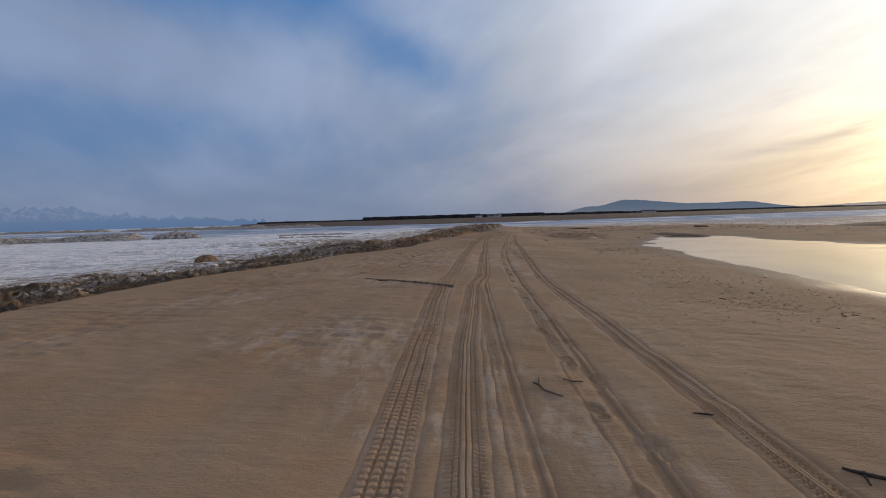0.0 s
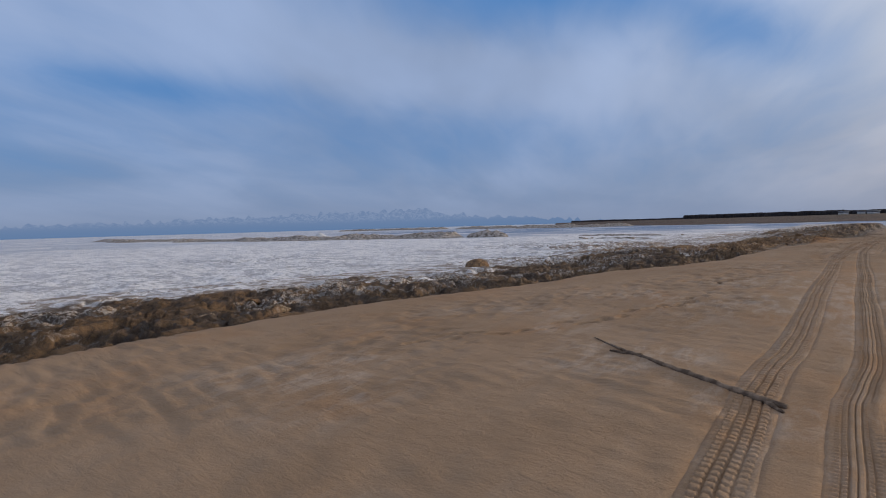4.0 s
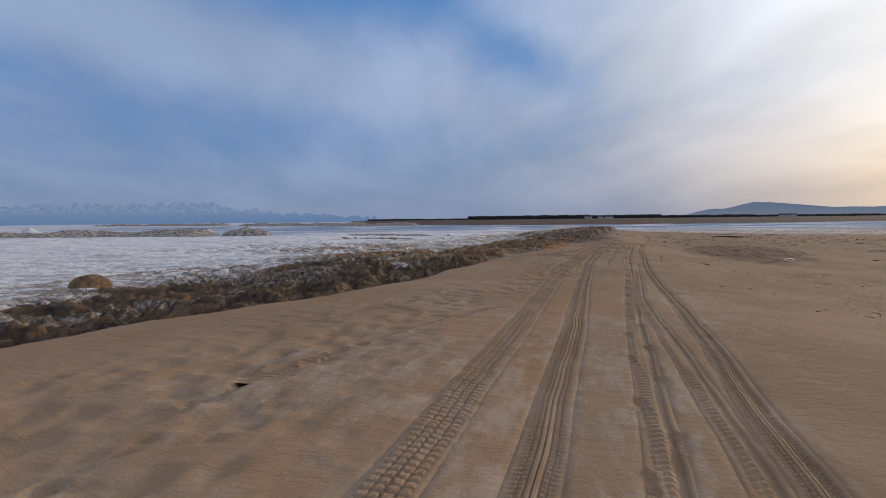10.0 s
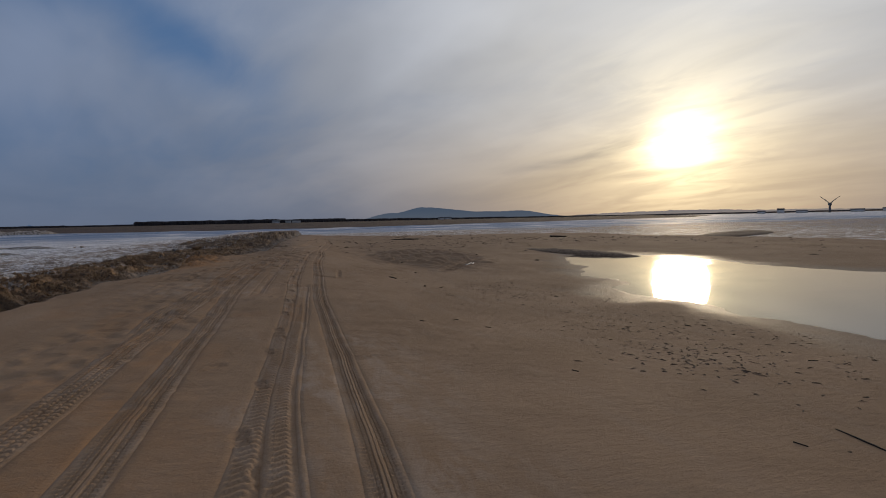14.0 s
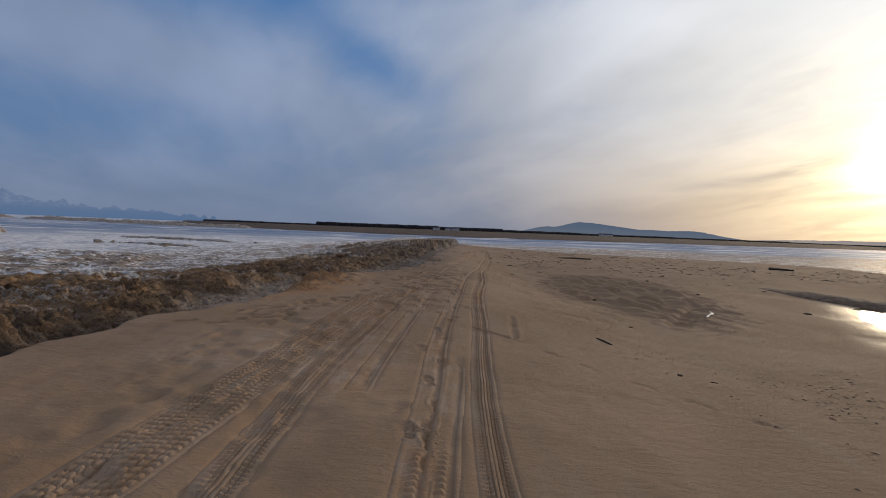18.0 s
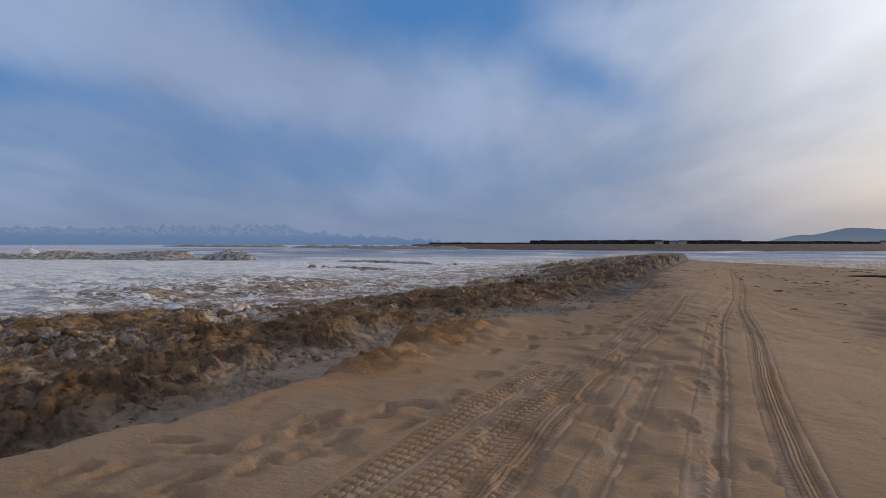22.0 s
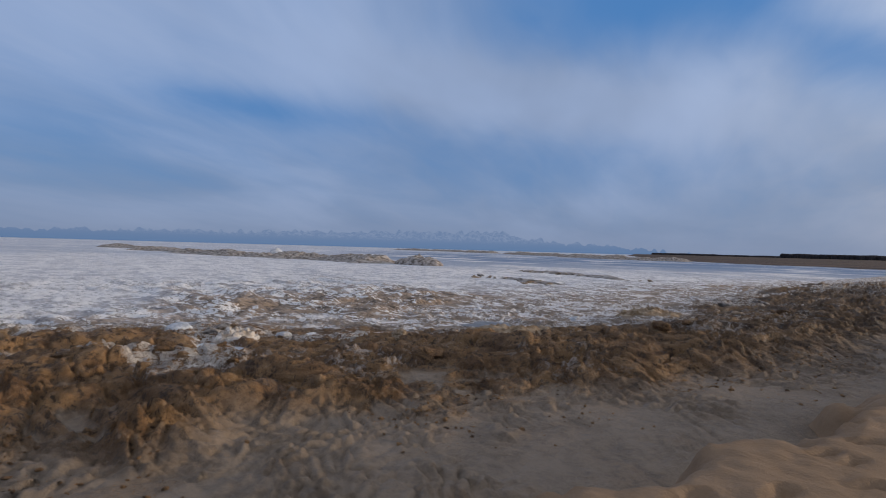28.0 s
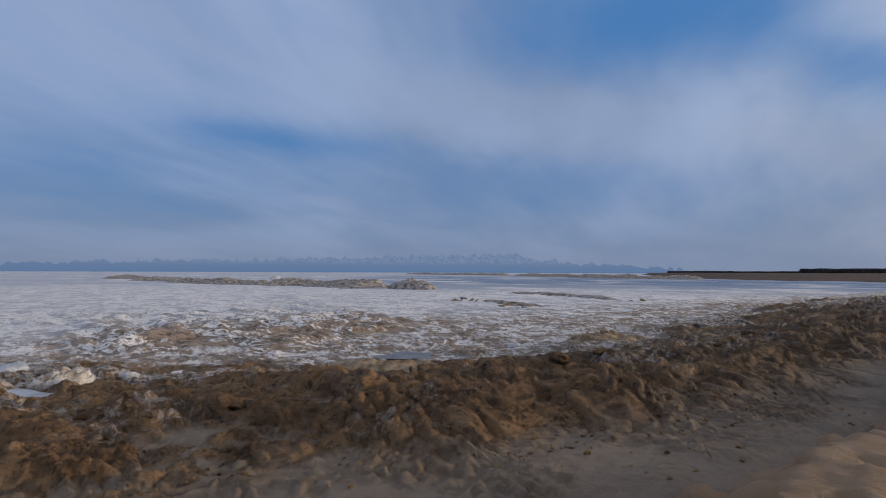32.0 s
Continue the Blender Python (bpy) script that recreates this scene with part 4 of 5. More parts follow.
def range_of_hills(name, mat, dist, a0, a1, profile, seed, jag, label):
    """A far ridge with a front slope and crest heights given by azimuth."""
    top = line(profile)
    deg = np.linspace(a0, a1, 500)
    levels = np.linspace(0, 1, 14)
    dd, ll = np.meshgrid(deg, levels)
    crest_h = np.maximum(top(dd) + (fbm(dd * 2.2, dd * 0, 5, seed, 0.55) - 0.5) * jag, 0)
    radius = dist + 350 * ll + (fbm(dd * 1.5, ll * 3, 4, seed + 7) - 0.5) * 160
    ob = sheet(name, radius * np.sin(np.radians(dd)), radius * np.cos(np.radians(dd)), -3 + crest_h * ll ** 0.8, mat)
    return tagged(ob, label, "backdrop", kind="structure")


range_of_hills("backdrop_hills", HILLS, 3300, 11.4, 36.5, [(11.4, 8), (12.3, 26), (14.3, 61), (15.8, 57), (17.3, 90), (18.2, 99), (19.5, 92), (21.0, 83), (23.6, 61), (27.0, 57), (29.5, 61), (31.5, 36), (33.4, 16), (36.5, 8)], 101, 5, "long hills far behind the woods, blue-grey with painted haze")
range_of_hills("backdrop_hills_faint", FAR_HILLS, 3900, 33.0, 62.0, [(33, 14), (38, 32), (42, 38), (45, 42), (48, 38), (52, 28), (56, 26), (62, 18)], 103, 8, "faint hills painted pale with evening haze")
range_of_hills("backdrop_mountains", PEAKS, 3700, -100.0, -15.0, [(-100, 20), (-85, 50), (-75, 75), (-66, 85), (-60, 105), (-52, 118), (-46, 128), (-40, 140), (-36.5, 150), (-34.5, 105), (-30, 75), (-24, 50), (-15, 5)], 105, 60, "snowy mountains across the lake, painted hazy blue")


# ---- things ----
def part(name, bm, mat, parent=None, label=""):
    """Links a bmesh as one mesh object, under parent if one is given."""
    me = bpy.data.meshes.new(name)
    bm.to_mesh(me)
    bm.free()
    me.materials.append(mat)
    for poly in me.polygons:
        poly.use_smooth = True
    ob = new(name, me)
    ob.parent = parent
    return tagged(ob, label)


def height_at(x, y):
    return float(sand_height(np.array([[x]], float), np.array([[y]], float))[0, 0])


def tube(points, radii, sides=9, rough=0.12, seed=0):
    """A knotty tapered stick along points."""
    bm = bmesh.new()
    rng = random.Random(seed)
    pts = [Vector(p) for p in points]
    fine, rads = [], []
    for i in range(len(pts) - 1):
        for k in range(6):
            f = k / 6
            fine.append(pts[i].lerp(pts[i + 1], f) + Vector((rng.gauss(0, 1), rng.gauss(0, 1), rng.gauss(0, 1))) * radii[i] * 0.10)
            rads.append(radii[i] + (radii[i + 1] - radii[i]) * f)
    fine.append(pts[-1])
    rads.append(radii[-1])
    rings = []
    for i, p in enumerate(fine):
        way = (fine[min(i + 1, len(fine) - 1)] - fine[max(i - 1, 0)]).normalized()
        side = way.cross(Vector((0, 0, 1)))
        side = side.normalized() if side.length > 1e-4 else Vector((1, 0, 0))
        up = side.cross(way)
        ring = []
        for q in range(sides):
            ang = q * math.tau / sides
            r = rads[i] * (1 + rough * (noise.noise((q * 0.9 + seed, i * 0.35, seed * 1.7)) * 2 + rng.uniform(-0.4, 0.4)))
            ring.append(bm.verts.new(p + side * (r * math.cos(ang)) + up * (r * math.sin(ang))))
        rings.append(ring)
    for a, b in zip(rings, rings[1:]):
        for q in range(sides):
            bm.faces.new((a[q], a[(q + 1) % sides], b[(q + 1) % sides], b[q]))
    bm.faces.new(rings[0][::-1])
    bm.faces.new(rings[-1])
    return bm


def stick(name, flat, radii, mat, label, category="stick", lift=0.6, seed=0, branches=()):
    """A stick lying on the sand along flat (x, y) points, with branches of (points, radii)."""
    base = new(name)
    x0, y0 = flat[0]
    z0 = height_at(x0, y0)
    base.location = (x0, y0, z0)

    def laid(pts, rads):
        return [(x - x0, y - y0, height_at(x, y) - z0 + r * lift) for (x, y), r in zip(pts, rads)]
    part("trunk", tube(laid(flat, radii), radii, seed=seed), mat, base)
    for k, (pts, rads) in enumerate(branches):
        part("branch", tube(laid(pts, rads), rads, sides=7, seed=seed + k + 1), mat, base)
    return tagged(base, label, category)


stick("driftwood_pole", [(1.12, 11.62), (0.90, 11.72), (0.55, 11.95), (0.20, 12.20), (-0.15, 12.50), (-0.50, 12.82), (-0.88, 13.25)], [0.022, 0.032, 0.028, 0.024, 0.020, 0.015, 0.008], DRIFTWOOD, "long weathered grey driftwood pole half sunk in sand", "driftwood", 0.35, 3,
      [([(-0.15, 12.52), (-0.36, 12.58), (-0.50, 12.60)], [0.026, 0.018, 0.012]), ([(0.98, 11.68), (1.10, 11.50)], [0.022, 0.014])])
stick("twig", [(1.85, 5.98), (1.81, 5.76), (1.83, 5.66), (1.95, 5.50)], [0.006, 0.009, 0.010, 0.006], DRIFTWOOD, "bent bare twig lying on the sand", "twig", 0.7, 7, [([(1.81, 5.76), (1.77, 5.84)], [0.009, 0.006])])
stick("twig", [(2.04, 5.92), (2.10, 5.86), (2.19, 5.84)], [0.005, 0.007, 0.005], DRIFTWOOD, "short twig lying beside a wheel track", "twig", 0.7, 9)
stick("wood_chip", [(2.76, 5.10), (2.82, 5.08), (2.88, 5.06)], [0.005, 0.008, 0.005], DARKWOOD, "small dark chip of wood beside a wheel track", "wood chip", 0.6, 11)
stick("driftwood", [(3.20, 4.32), (3.27, 4.26), (3.34, 4.20), (3.42, 4.18)], [0.008, 0.014, 0.012, 0.008], DARKWOOD, "dark forked piece of driftwood on the sand", "driftwood", 0.6, 13, [([(3.27, 4.26), (3.22, 4.15)], [0.008, 0.005])])
stick("driftwood", [(7.16, 35.78), (7.20, 35.60), (7.26, 35.36)], [0.008, 0.018, 0.013], DARKWOOD, "short dark driftwood stub on smooth sand", "driftwood", 0.5, 15)
stick("bleached_branch", [(11.68, 40.05), (11.52, 39.70), (11.20, 39.25), (10.80, 38.75)], [0.022, 0.030, 0.027, 0.018], PALE, "short curved branch bleached white on the sand", "branch", 0.7, 17)
stick("stick", [(7.45, 24.0), (7.40, 23.8), (7.32, 23.5)], [0.004, 0.007, 0.004], DARKWOOD, "thin dark stick on the pond's damp sand", "stick", 0.6, 19)
stick("stick", [(6.44, 20.70), (6.46, 20.58), (6.47, 20.42)], [0.004, 0.006, 0.004], DARKWOOD, "thin dark stick on the pond's damp sand", "stick", 0.6, 21)
stick("stick", [(7.20, 23.25), (7.28, 23.18), (7.36, 23.16)], [0.005, 0.008, 0.005], DARKWOOD, "thin dark stick on the pond's damp sand", "stick", 0.6, 27)
stick("driftwood_log", [(16.2, 69.4), (17.4, 69.2), (18.8, 69.0)], [0.03, 0.07, 0.05], DARKWOOD, "dark driftwood log on the far flats", "driftwood", 0.8, 23)
stick("driftwood_log", [(29.0, 62.0), (30.2, 61.2)], [0.09, 0.06], DARKWOOD, "dark driftwood log on the far flats", "driftwood", 0.8, 25)

rng = random.Random(21)
for k in range(26):
    x, y = rng.uniform(5.6, 11.5), rng.uniform(8, 34)
    if x > float(pond_near(y)) - 1.2:
        continue
    a, size = rng.uniform(0, math.pi), rng.uniform(0.04, 0.12)
    stick("twig", [(x, y), (x + size * math.cos(a), y + size * math.sin(a))], [0.004, 0.006], DARKWOOD, "thin dark twig washed up on damp sand", "twig", 0.6, 30 + k)


def clod(seed, flat=0.6, rough=0.35, subdivisions=3):
    """A broken lump: a displaced ball with some flat faces."""
    bm = bmesh.new()
    bmesh.ops.create_icosphere(bm, subdivisions=subdivisions, radius=1.0)
    r = random.Random(seed)
    cuts = [(Vector((r.gauss(0, 1), r.gauss(0, 1), r.gauss(0.3, 1))).normalized(), r.uniform(0.45, 0.85)) for _ in range(7)]
    for v in bm.verts:
        for n, d in cuts:
            over = v.co.dot(n) - d
            if over > 0:
                v.co -= n * over * 0.85
        p = v.co * 1.3 + Vector((seed * 3.1, seed, 0))
        v.co *= 1 + rough * noise.noise(p) + rough * 0.5 * noise.noise(p * 2.7) + rough * 0.22 * noise.noise(p * 6.5)
        v.co.z *= flat
    return bm


def shared(name, bm, mat):
    me = bpy.data.meshes.new(name)
    bm.to_mesh(me)
    bm.free()
    me.materials.append(mat)
    for poly in me.polygons:
        poly.use_smooth = True
    return me


brown = [shared("ice_block", clod(s, 0.62, 0.38), RIDGE) for s in range(8)]
marbled = [shared("ice_block", clod(s + 60, 0.5, 0.45), MARBLED) for s in range(5)]
pale = [shared("ice_block", clod(s + 20, 0.7, 0.30), DIRTY_ICE) for s in range(4)]
glass = [shared("ice_block", clod(s + 40, 0.5, 0.15, 2), CLEAN_ICE) for s in range(3)]


def ridge_at(x, y):
    d = float(edge(np.array([y]))[0]) - x
    return float(ridge_height(np.array([[d]]), np.array([[y]], float), np.array([[x]], float))[0][0, 0])


def block(x, y, size, meshes, label, category="ice block", group="ice blocks of the shore ridge", sink=0.45):
    ob = new("ice_block", rng.choice(meshes))
    ob.matrix_world = Matrix.LocRotScale((x, y, ridge_at(x, y) + size * 0.5 - size * sink), Euler((rng.uniform(-0.4, 0.4), rng.uniform(-0.4, 0.4), rng.uniform(0, 6.28))), (size * rng.uniform(0.8, 1.5), size * rng.uniform(0.8, 1.3), size * rng.uniform(0.7, 1.1)))
    return tagged(ob, label, category, group)


for k in range(110):
    y = rng.uniform(10, 95) if k % 2 else rng.uniform(33, 60)
    out = float(flat_w(np.array([y]))[0]) + rng.uniform(1.0, 5.0)
    x = float(edge(np.array([y]))[0]) - out
    size = rng.uniform(0.06, 0.17) * (1.6 if y > 75 else 1.0)
    block(x, y, size, brown, "rounded brown lump of sand frozen into shore ice")
for k in range(34):
    y = rng.uniform(30, 62) if k % 3 else rng.uniform(12, 30)
    out = float(flat_w(np.array([y]))[0]) + rng.uniform(2.2, 6.5)
    x = float(edge(np.array([y]))[0]) - out
    block(x, y, rng.uniform(0.09, 0.24), marbled, "salt-streaked slab of frozen sand in the shore ridge", sink=0.5)
for x, y, size in ((-6.8, 45.4, 0.22), (-7.1, 44.9, 0.18), (-7.4, 45.3, 0.16), (-5.2, 45.9, 0.12), (-1.5, 64.0, 0.35), (-0.6, 66.0, 0.3)):
    block(x, y, size, pale, "pale salt-white block of ice in the brown ridge")
for x, y, size in ((-5.7, 45.9, 0.2), (-7.6, 44.4, 0.22), (-2.6, 50.0, 0.18), (-3.6, 55.0, 0.2)):
    block(x, y, size, glass, "grey translucent chunk of clear ice")


def crumbs(name, x, y, z, size, mat, seed):
    """Many small broken lumps as one mesh."""
    r = np.random.default_rng(seed)
    g = (1 + 5 ** 0.5) / 2
    ico = np.array([(-1, g, 0), (1, g, 0), (-1, -g, 0), (1, -g, 0), (0, -1, g), (0, 1, g), (0, -1, -g), (0, 1, -g), (g, 0, -1), (g, 0, 1), (-g, 0, -1), (-g, 0, 1)]) / 1.9
    tris = np.array([(0, 11, 5), (0, 5, 1), (0, 1, 7), (0, 7, 10), (0, 10, 11), (1, 5, 9), (5, 11, 4), (11, 10, 2), (10, 7, 6), (7, 1, 8), (3, 9, 4), (3, 4, 2), (3, 2, 6), (3, 6, 8), (3, 8, 9), (4, 9, 5), (2, 4, 11), (6, 2, 10), (8, 6, 7), (9, 8, 1)])
    n = len(x)
    shape = ico[None] * r.uniform(0.55, 1.3, (n, 12, 1)) * r.uniform((0.7, 0.7, 0.4), (1.5, 1.2, 0.8), (n, 3))[:, None]
    a = r.uniform(0, math.tau, n)[:, None]
    px, py = shape[..., 0] * np.cos(a) - shape[..., 1] * np.sin(a), shape[..., 0] * np.sin(a) + shape[..., 1] * np.cos(a)
    co = np.stack([px, py, shape[..., 2] + 0.15], -1) * size[:, None, None] + np.stack([x, y, z], -1)[:, None]
    faces = (tris[None] + 12 * np.arange(n)[:, None, None]).reshape(-1, 3)
    return loose(name, co.reshape(-1, 3).tolist(), faces.tolist(), mat)


nrng = np.random.default_rng(12)
cy = np.concatenate([nrng.uniform(30, 56, 22000), nrng.normal(41.2, 1.0, 600), nrng.uniform(12, 34, 2500)])
cw = flat_w(cy) + nrng.normal(0.1, 0.75, len(cy))
cx = edge(cy) - cw
keep = (cw > -0.15) & (fbm(cx * 0.8, cy * 0.8, 3, 401) + 0.1 * nrng.random(len(cy)) > 0.56)
cx, cy, cw = cx[keep], cy[keep], cw[keep]
mx, my = nrng.normal(0.9, 0.4, 700), nrng.normal(40.3, 0.8, 700)
cx, cy, cw = np.append(cx, mx), np.append(cy, my), np.append(cw, edge(my) - mx)
cz = np.maximum(ridge_height(cw[None], cy[None], cx[None])[0][0], sand_height(cx[None], cy[None])[0])
rubble = crumbs("sand_crumbs", cx, cy, cz, 0.005 + 0.028 * nrng.random(len(cx)) ** 6, RIDGE, 5)
tagged(rubble, "crumbs of frozen sand strewn below the shore ridge", "crumbs", kind="stuff")


def heap(name, x, y, z, sx, sy, sz, mat, label, category, seed, turn=0.0, rough=0.35):
    """A low hummock that sits into the ice."""
    bm = bmesh.new()
    bmesh.ops.create_icosphere(bm, subdivisions=5, radius=1.0)
    for v in bm.verts:
        p = Vector((v.co.x * sx, v.co.y * sy, v.co.z)) * (1.6 / min(sx, sy)) + Vector((seed, seed * 2, 0))
        g = 1 + rough * noise.noise(p) + rough * 0.6 * noise.noise(p * 2.3) + rough * 0.35 * noise.noise(p * 5.1)
        v.co = Vector((v.co.x * sx, v.co.y * sy, max(v.co.z, -0.2) * sz * g))
    ob = part(name, bm, mat)
    ob.location, ob.rotation_euler = (x, y, z), (0, 0, turn)
    return tagged(ob, label, category)


heap("sand_cone", -12.35, 29.6, -0.45, 0.62, 0.55, 0.42, RIDGE, "small brown cone of sand frozen on the ice", "sand cone", 3, 0.3, 0.12)
for x, y, sx, sy, sz, turn, seed in ((-1.4, 48.6, 1.2, 0.35, 0.2, 0.9, 37), (-2.2, 57.5, 1.1, 0.5, 0.3, 0.8, 39)):
    heap("ice_ledge", x, y, ridge_at(x, y) - 0.06, sx, sy, sz, MARBLED, "long ledge of frozen sand mottled with white salt", "ice ledge", seed, turn, 0.7)
for x, y, sx, sy, seed in ((-6.5, 45.15, 0.45, 0.3, 45), (-5.9, 44.95, 0.5, 0.22, 47), (-3.75, 34.8, 0.5, 0.3, 41)):
    heap("ice_crust", x, y, ridge_at(x, y) - 0.02, sx, sy, 0.22, PALE_ICE, "white crusty patch of salty ice on frozen sand", "ice crust", seed, seed * 1.3, 0.6)
puddle_ring = [(0.6 * (1 + 0.25 * math.sin(3 * q + 1) + 0.12 * math.sin(7 * q)) * math.cos(q) - 4.6, 0.7 * (1 + 0.2 * math.sin(2 * q)) * math.sin(q) + 51.8, ICE_Z + 0.065) for q in [k * math.tau / 40 for k in range(40)]]
puddle = loose("puddle", puddle_ring, [tuple(range(40))], MELT_ICE)
tagged(puddle, "small grey frozen puddle among the lumps of shore ice", "puddle", kind="structure")
heap("ice_ledge", -2.1, 43.95, -0.16, 0.85, 0.34, 0.26, RIDGE, "brown ledge of frozen sand hanging over a dark hollow", "ice ledge", 51, 0.55, 0.3)
heap("ice_ledge", -5.9, 41.7, -0.36, 0.8, 0.3, 0.24, RIDGE, "brown ledge of frozen sand hanging over a dark hollow", "ice ledge", 53, 0.6, 0.3)
melt_ring = [(0.75 * (1 + 0.2 * math.sin(2 * q + 1)) * math.cos(q) - 5.4, 0.28 * (1 + 0.25 * math.sin(3 * q)) * math.sin(q) + 44.4 + 0.25 * math.cos(q), -0.30) for q in [k * math.tau / 40 for k in range(40)]]
tagged(loose("puddle", melt_ring, [tuple(range(40))], CLEAN_ICE), "pale frozen melt puddle below white ice blocks", "puddle", kind="structure")
heap("ice_hummock", -45.5, 88.5, ICE_Z - 0.1, 4.2, 2.2, 1.15, DIRTY_ICE, "pale dirty hummock of broken ice on the lake", "ice hummock", 5)


def bar(x0, y0, x1, y1, wide, tall, seed, label, mat=DIRTY_ICE):
    """A long low line of broken ice lying on the lake."""
    length = math.hypot(x1 - x0, y1 - y0)
    s, c = np.meshgrid(np.linspace(0, length, int(length / 0.35) + 2), np.linspace(-1, 1, 26))
    ux, uy = (x1 - x0) / length, (y1 - y0) / length
    swing = (fbm(s * 0.06, s * 0, 3, seed) - 0.5) * wide * 2.5
    across = c * wide / 2 * (0.5 + fbm(s * 0.1, s * 0 + 4, 2, seed + 1)) + swing
    body = np.clip(1 - c * c, 0, 1) ** 0.8 * smooth(0, 4, s) * smooth(length, length - 4, s)
    z = ICE_Z - 0.12 + tall * body * (0.15 + 1.0 * fbm(s * 0.12, c, 2, seed + 2) + 0.9 * (ridged(s * 0.5, across * 0.6, 4, seed + 3) - 0.5) + 0.5 * (billow(s * 1.6, across * 1.6, 3, seed + 4) - 0.3))
    ob = sheet("ice_bar", x0 + ux * s - uy * across, y0 + uy * s + ux * across, z, mat)
    return tagged(ob, label, "ice bar")


bar(-49, 86, -92, 94, 8, 0.95, 301, "long low bar of dirty broken ice on the lake")
bar(-74, 80, -104, 80, 8, 0.95, 311, "brown bar of broken ice on the lake")
bar(-100, 82, -230, 96, 7, 0.8, 321, "thin brown bar of broken ice on the lake")
bar(-11, 82, -30, 88, 3, 0.34, 331, "low dark bar of dirty ice on the lake")
bar(-12, 69, -23, 74, 2, 0.28, 341, "low dark bar of dirty ice on the lake")
for k in range(46):
    f = rng.random()
    x, y = (-11 - 19 * f, 82 + 6 * f) if k % 2 else (-12 - 11 * f, 69 + 5 * f)
    size = rng.uniform(0.08, 0.26)
    ob = new("ice_block", rng.choice(marbled + pale))
    ob.matrix_world = Matrix.LocRotScale((x + rng.gauss(0, 0.7), y + rng.gauss(0, 0.7), ICE_Z + size * 0.25), Euler((rng.uniform(-0.4, 0.4), rng.uniform(-0.4, 0.4), rng.uniform(0, 6.28))), (size * 1.6, size * 1.2, size))
    tagged(ob, "dark broken block of dirty ice on the lake", "ice block", "broken blocks on the lake ice")
bar(-90, 255, -210, 330, 10, 1.6, 351, "far white line of broken ice")
bar(-60, 235, -120, 250, 8, 1.2, 361, "far white line of broken ice")
bar(-230, 350, -420, 420, 12, 1.6, 371, "far white line of broken ice")
slab = part("ice_slab", clod(77, 0.25, 0.1), CLEAN_ICE)
slab.matrix_world = Matrix.LocRotScale((-98, 97, 0.1), Euler((0.5, 0.5, 0.6)), (2.0, 1.4, 1.6))
tagged(slab, "upright slab of grey ice on a pressure bar", "ice slab")

# the dark ledge beside the pond
heap("sand_ledge", 19.3, 45.0, -0.40, 0.9, 4.6, 0.24, CRUST, "dark eroded ledge of frozen sand beside the pond", "sand ledge", 17, 0.22, 0.15)
heap("sand_mound", 47, 58, -0.5, 9, 2.2, 0.36, CRUST, "low dark mound at the far edge of the flats", "sand mound", 19, 0.4, 0.2)


def flakes(areas, seed, mat):
    """Broken crust and washed-up scraps, many small curled pieces in one mesh."""
    r = random.Random(seed)
    verts, faces = [], []
    points = np.array([(r.gauss(a[0], a[2]), r.gauss(a[1], a[3])) for a in areas for _ in range(a[4])])[::-1]
    spots = list(zip(points[:, 0], points[:, 1], sand_height(points[None, :, 0], points[None, :, 1])[0], pond_depth(points[None, :, 0], points[None, :, 1])[0]))
    for cx, cy, sx, sy, count, size in areas:
        for _ in range(count):
            x, y, z, deep = spots.pop()
            if deep > -0.3:
                continue
            a, lng, wid = r.uniform(0, math.tau), size * r.uniform(0.4, 1.6), size * r.uniform(0.2, 0.5)
            tall = size * r.uniform(0.10, 0.30)
            ca, sa = math.cos(a), math.sin(a)
            base = len(verts)
            for u, v, h in ((-1, -0.6, -0.3), (-0.3, -1, 0.5), (0.6, -0.8, 0.6), (1, 0.1, -0.3), (0.5, 0.9, 0.2), (-0.5, 0.8, 0.3), (0, 0, 1.2)):
                u, v = u + r.uniform(-0.25, 0.25), v + r.uniform(-0.25, 0.25)
                verts.append((x + u * lng * ca - v * wid * sa, y + u * lng * sa + v * wid * ca, z + h * tall))
            for q in range(6):
                faces.append((base + q, base + (q + 1) % 6, base + 6))
    return loose("crust_scraps", verts, faces, mat)


for x, y, size in ((9.2, 41.5, 0.05), (11.0, 47.5, 0.09), (13.6, 44.0, 0.06), (9.4, 55.0, 0.10), (8.5, 37.5, 0.03), (7.6, 33.9, 0.035), (14.2, 49.0, 0.08), (15.2, 41.2, 0.07)):
    dark_clod = part("sand_clod", clod(int(size * 1000), 0.5, 0.4, 2), CRUST)
    dark_clod.matrix_world = Matrix.LocRotScale((x, y, height_at(x, y) + size * 0.2), Euler((0, 0, x)), (size * 1.5, size, size))
    tagged(dark_clod, "dark clod of frozen sand on the flats", "clod", "clods on the flats")
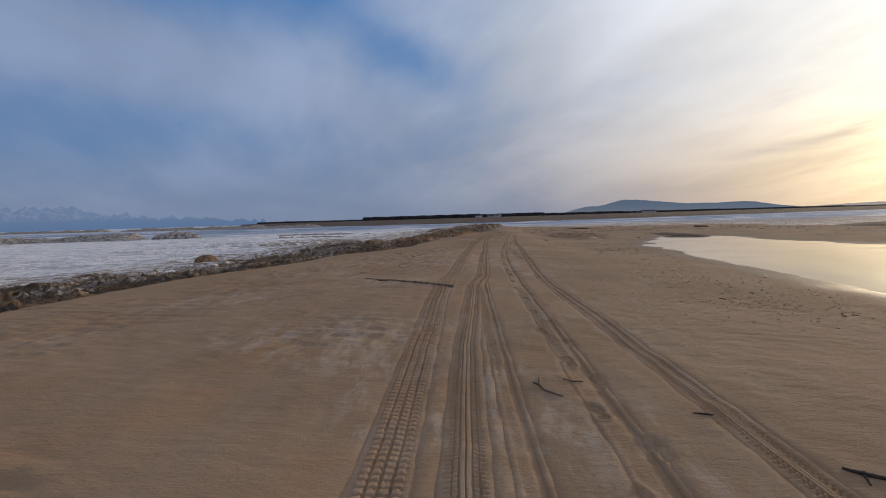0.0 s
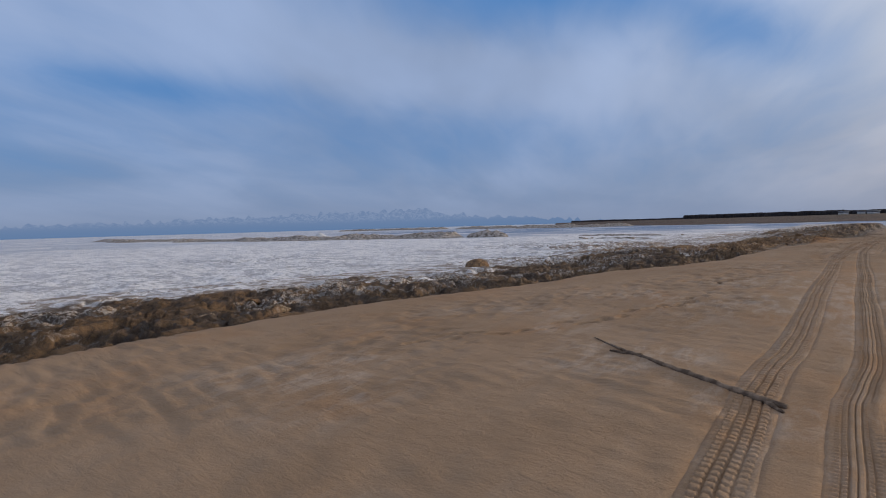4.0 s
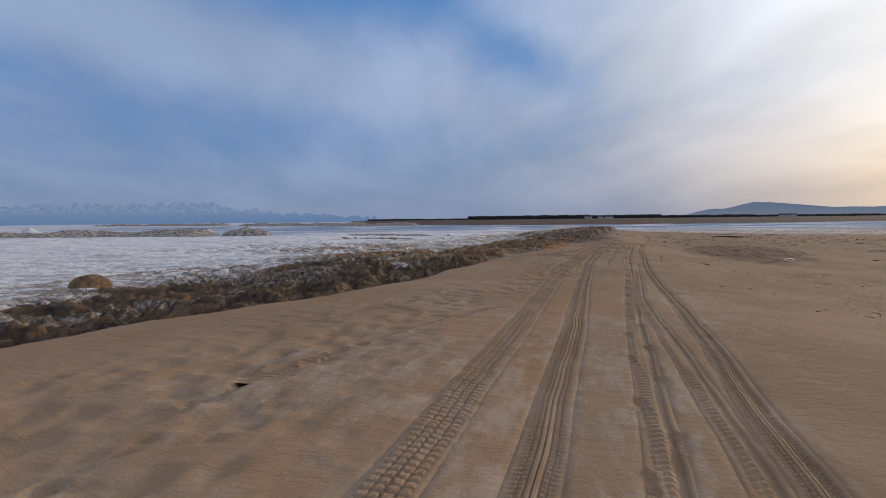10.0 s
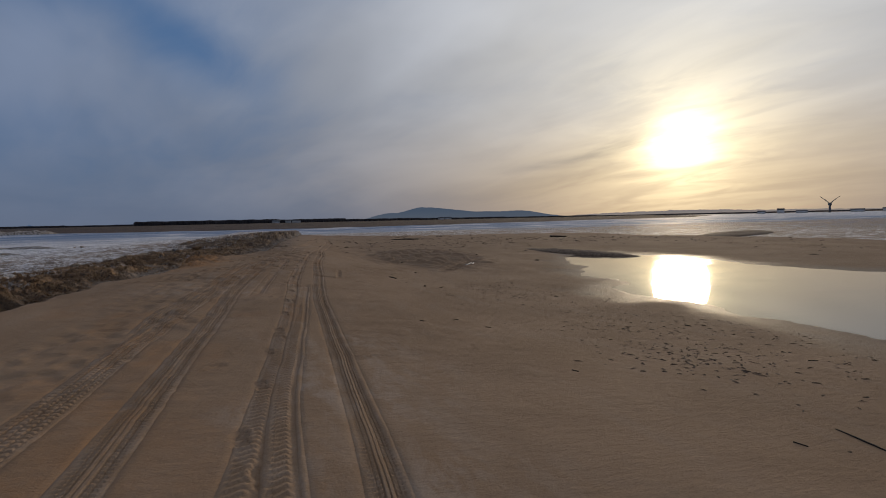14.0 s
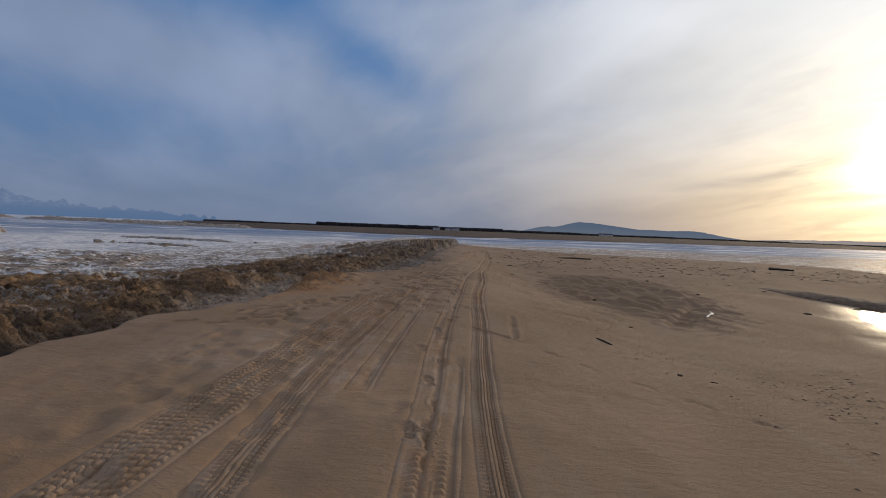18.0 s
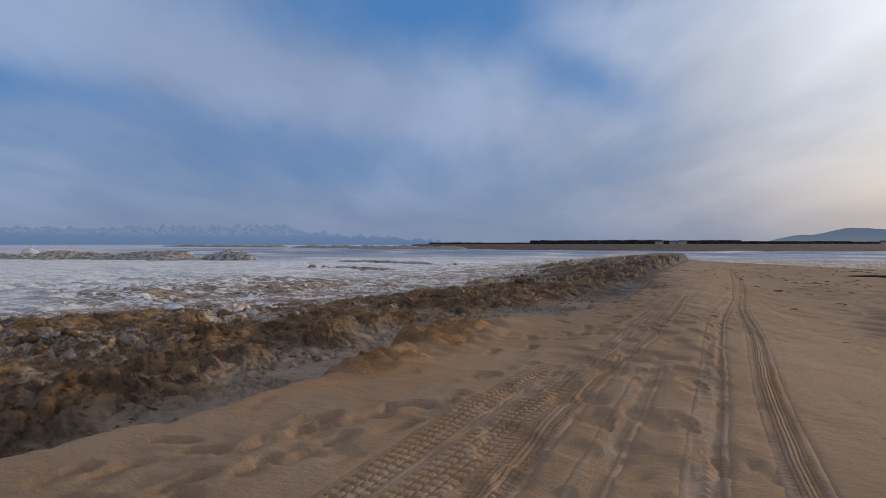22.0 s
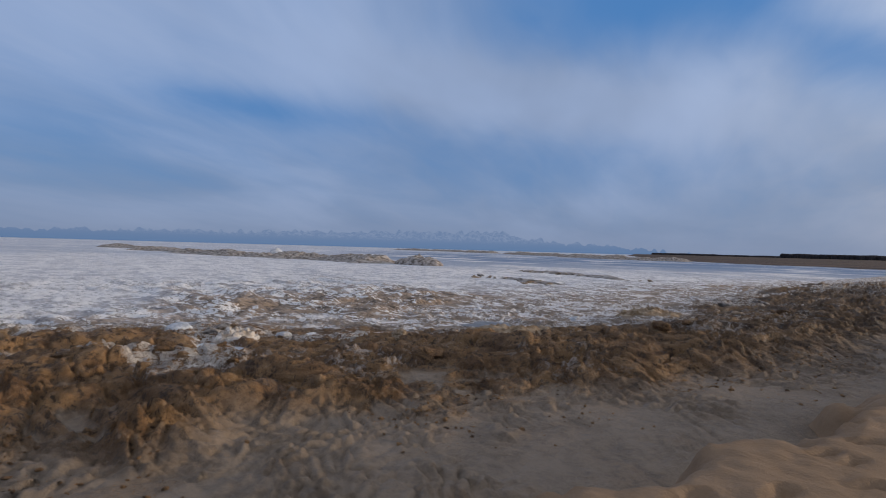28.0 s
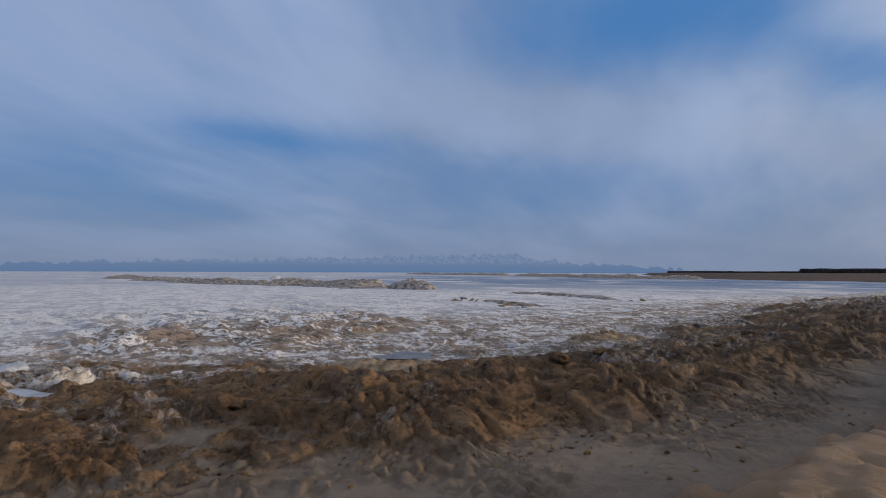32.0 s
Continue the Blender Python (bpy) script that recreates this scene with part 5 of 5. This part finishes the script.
scraps = flakes([(6.9, 17.0, 0.5, 0.8, 96, 0.033), (6.3, 13.0, 0.9, 1.8, 240, 0.033), (5.9, 9.6, 0.7, 0.7, 144, 0.033), (7.4, 10.0, 0.8, 2.5, 192, 0.033), (8.4, 26.4, 0.5, 0.5, 96, 0.033), (9.6, 28.0, 1.0, 2.0, 256, 0.033), (9.5, 33.0, 0.7, 0.9, 176, 0.033), (10.6, 39.8, 0.25, 1.2, 120, 0.035), (7.2, 36.6, 0.5, 0.8, 130, 0.022), (7.6, 35.0, 0.4, 0.3, 60, 0.022), (9.2, 23.0, 0.8, 2.5, 192, 0.033), (7.95, 26.05, 0.35, 0.22, 34, 0.045), (8.4, 25.4, 0.4, 0.3, 30, 0.045), (9.9, 27.4, 0.6, 0.7, 36, 0.045), (9.0, 28.0, 0.4, 0.4, 18, 0.04), (9.45, 31.7, 0.5, 0.2, 24, 0.04), (8.0, 22.3, 0.4, 0.4, 18, 0.04)], 5, CRUST)
tagged(scraps, "scraps of dark broken crust on damp sand", "crust scraps", kind="stuff")
wrack = flakes([(14, 62, 4, 6, 90, 0.15), (13, 55, 4, 5, 90, 0.10), (22, 60, 5, 4, 110, 0.16), (32, 56, 6, 5, 140, 0.18), (18, 75, 6, 7, 110, 0.22), (36, 46, 4, 6, 60, 0.16), (30, 30, 2, 6, 30, 0.14)], 6, CRUST)
tagged(wrack, "scattered dark wrack and clods on the flats", "wrack", kind="stuff")


# ---- far buildings and cranes ----
def box(bm, x0, x1, y0, y1, z0, z1):
    made = bmesh.ops.create_cube(bm, size=1.0)["verts"]
    for v in made:
        v.co = Vector(((x0 + x1) / 2 + v.co.x * (x1 - x0), (y0 + y1) / 2 + v.co.y * (y1 - y0), (z0 + z1) / 2 + v.co.z * (z1 - z0)))


def far_house(azimuth, dist, wide, tall, label):
    base = new("far_house")
    base.location = (dist * math.sin(radians(azimuth)), dist * math.cos(radians(azimuth)), 1.2 if azimuth < 40 else 0.0)
    base.rotation_euler = (0, 0, -radians(azimuth))
    bm = bmesh.new()
    box(bm, -wide / 2, wide / 2, -4, 4, 0, tall)
    part("wall", bm, WALL_PAINT, base)
    bm = bmesh.new()
    corners = [bm.verts.new(c) for c in ((-wide / 2 - 0.5, -4.5, tall), (wide / 2 + 0.5, -4.5, tall), (wide / 2 + 0.5, 4.5, tall), (-wide / 2 - 0.5, 4.5, tall), (-wide / 2 - 0.5, 0, tall * 1.45), (wide / 2 + 0.5, 0, tall * 1.45))]
    for f in ((0, 1, 5, 4), (2, 3, 4, 5), (0, 4, 3), (1, 2, 5), (3, 2, 1, 0)):
        bm.faces.new([corners[i] for i in f])
    part("roof", bm, STEEL, base)
    return tagged(base, label, "house", "far houses")


for azimuth, wide in ((3.0, 12), (4.2, 9), (5.0, 14), (20.2, 10), (20.9, 12)):
    far_house(azimuth, 930, wide, 4.0, "tiny pale house at the foot of the woods")
for azimuth, wide, tall in ((51.5, 16, 5), (53.0, 14, 8), (54.6, 22, 4.5), (58.5, 24, 5), (60.5, 18, 6)):
    far_house(azimuth, 1450, wide, tall, "grey harbour building on the far shore")


def crane(azimuth, dist, tall):
    base = new("harbour_crane")
    base.location = (dist * math.sin(radians(azimuth)), dist * math.cos(radians(azimuth)), -0.5)
    base.rotation_euler = (0, 0, -radians(azimuth))
    bm = bmesh.new()
    box(bm, -2, 2, -2, 2, 0, tall * 0.45)
    part("tower", bm, STEEL, base)
    bm = bmesh.new()
    box(bm, -3.5, 3.5, -3, 3, tall * 0.45, tall * 0.58)
    part("cab", bm, STEEL, base)
    for side in (-1, 1):
        part("jib", tube([(0, 0, tall * 0.55), (side * tall * 0.25, 0, tall * 0.8), (side * tall * 0.5, 0, tall)], [1.2, 0.9, 0.5], 6, 0.02), STEEL, base)
    return tagged(base, "grey harbour crane with raised jibs", "crane")


crane(56.6, 1450, 36)
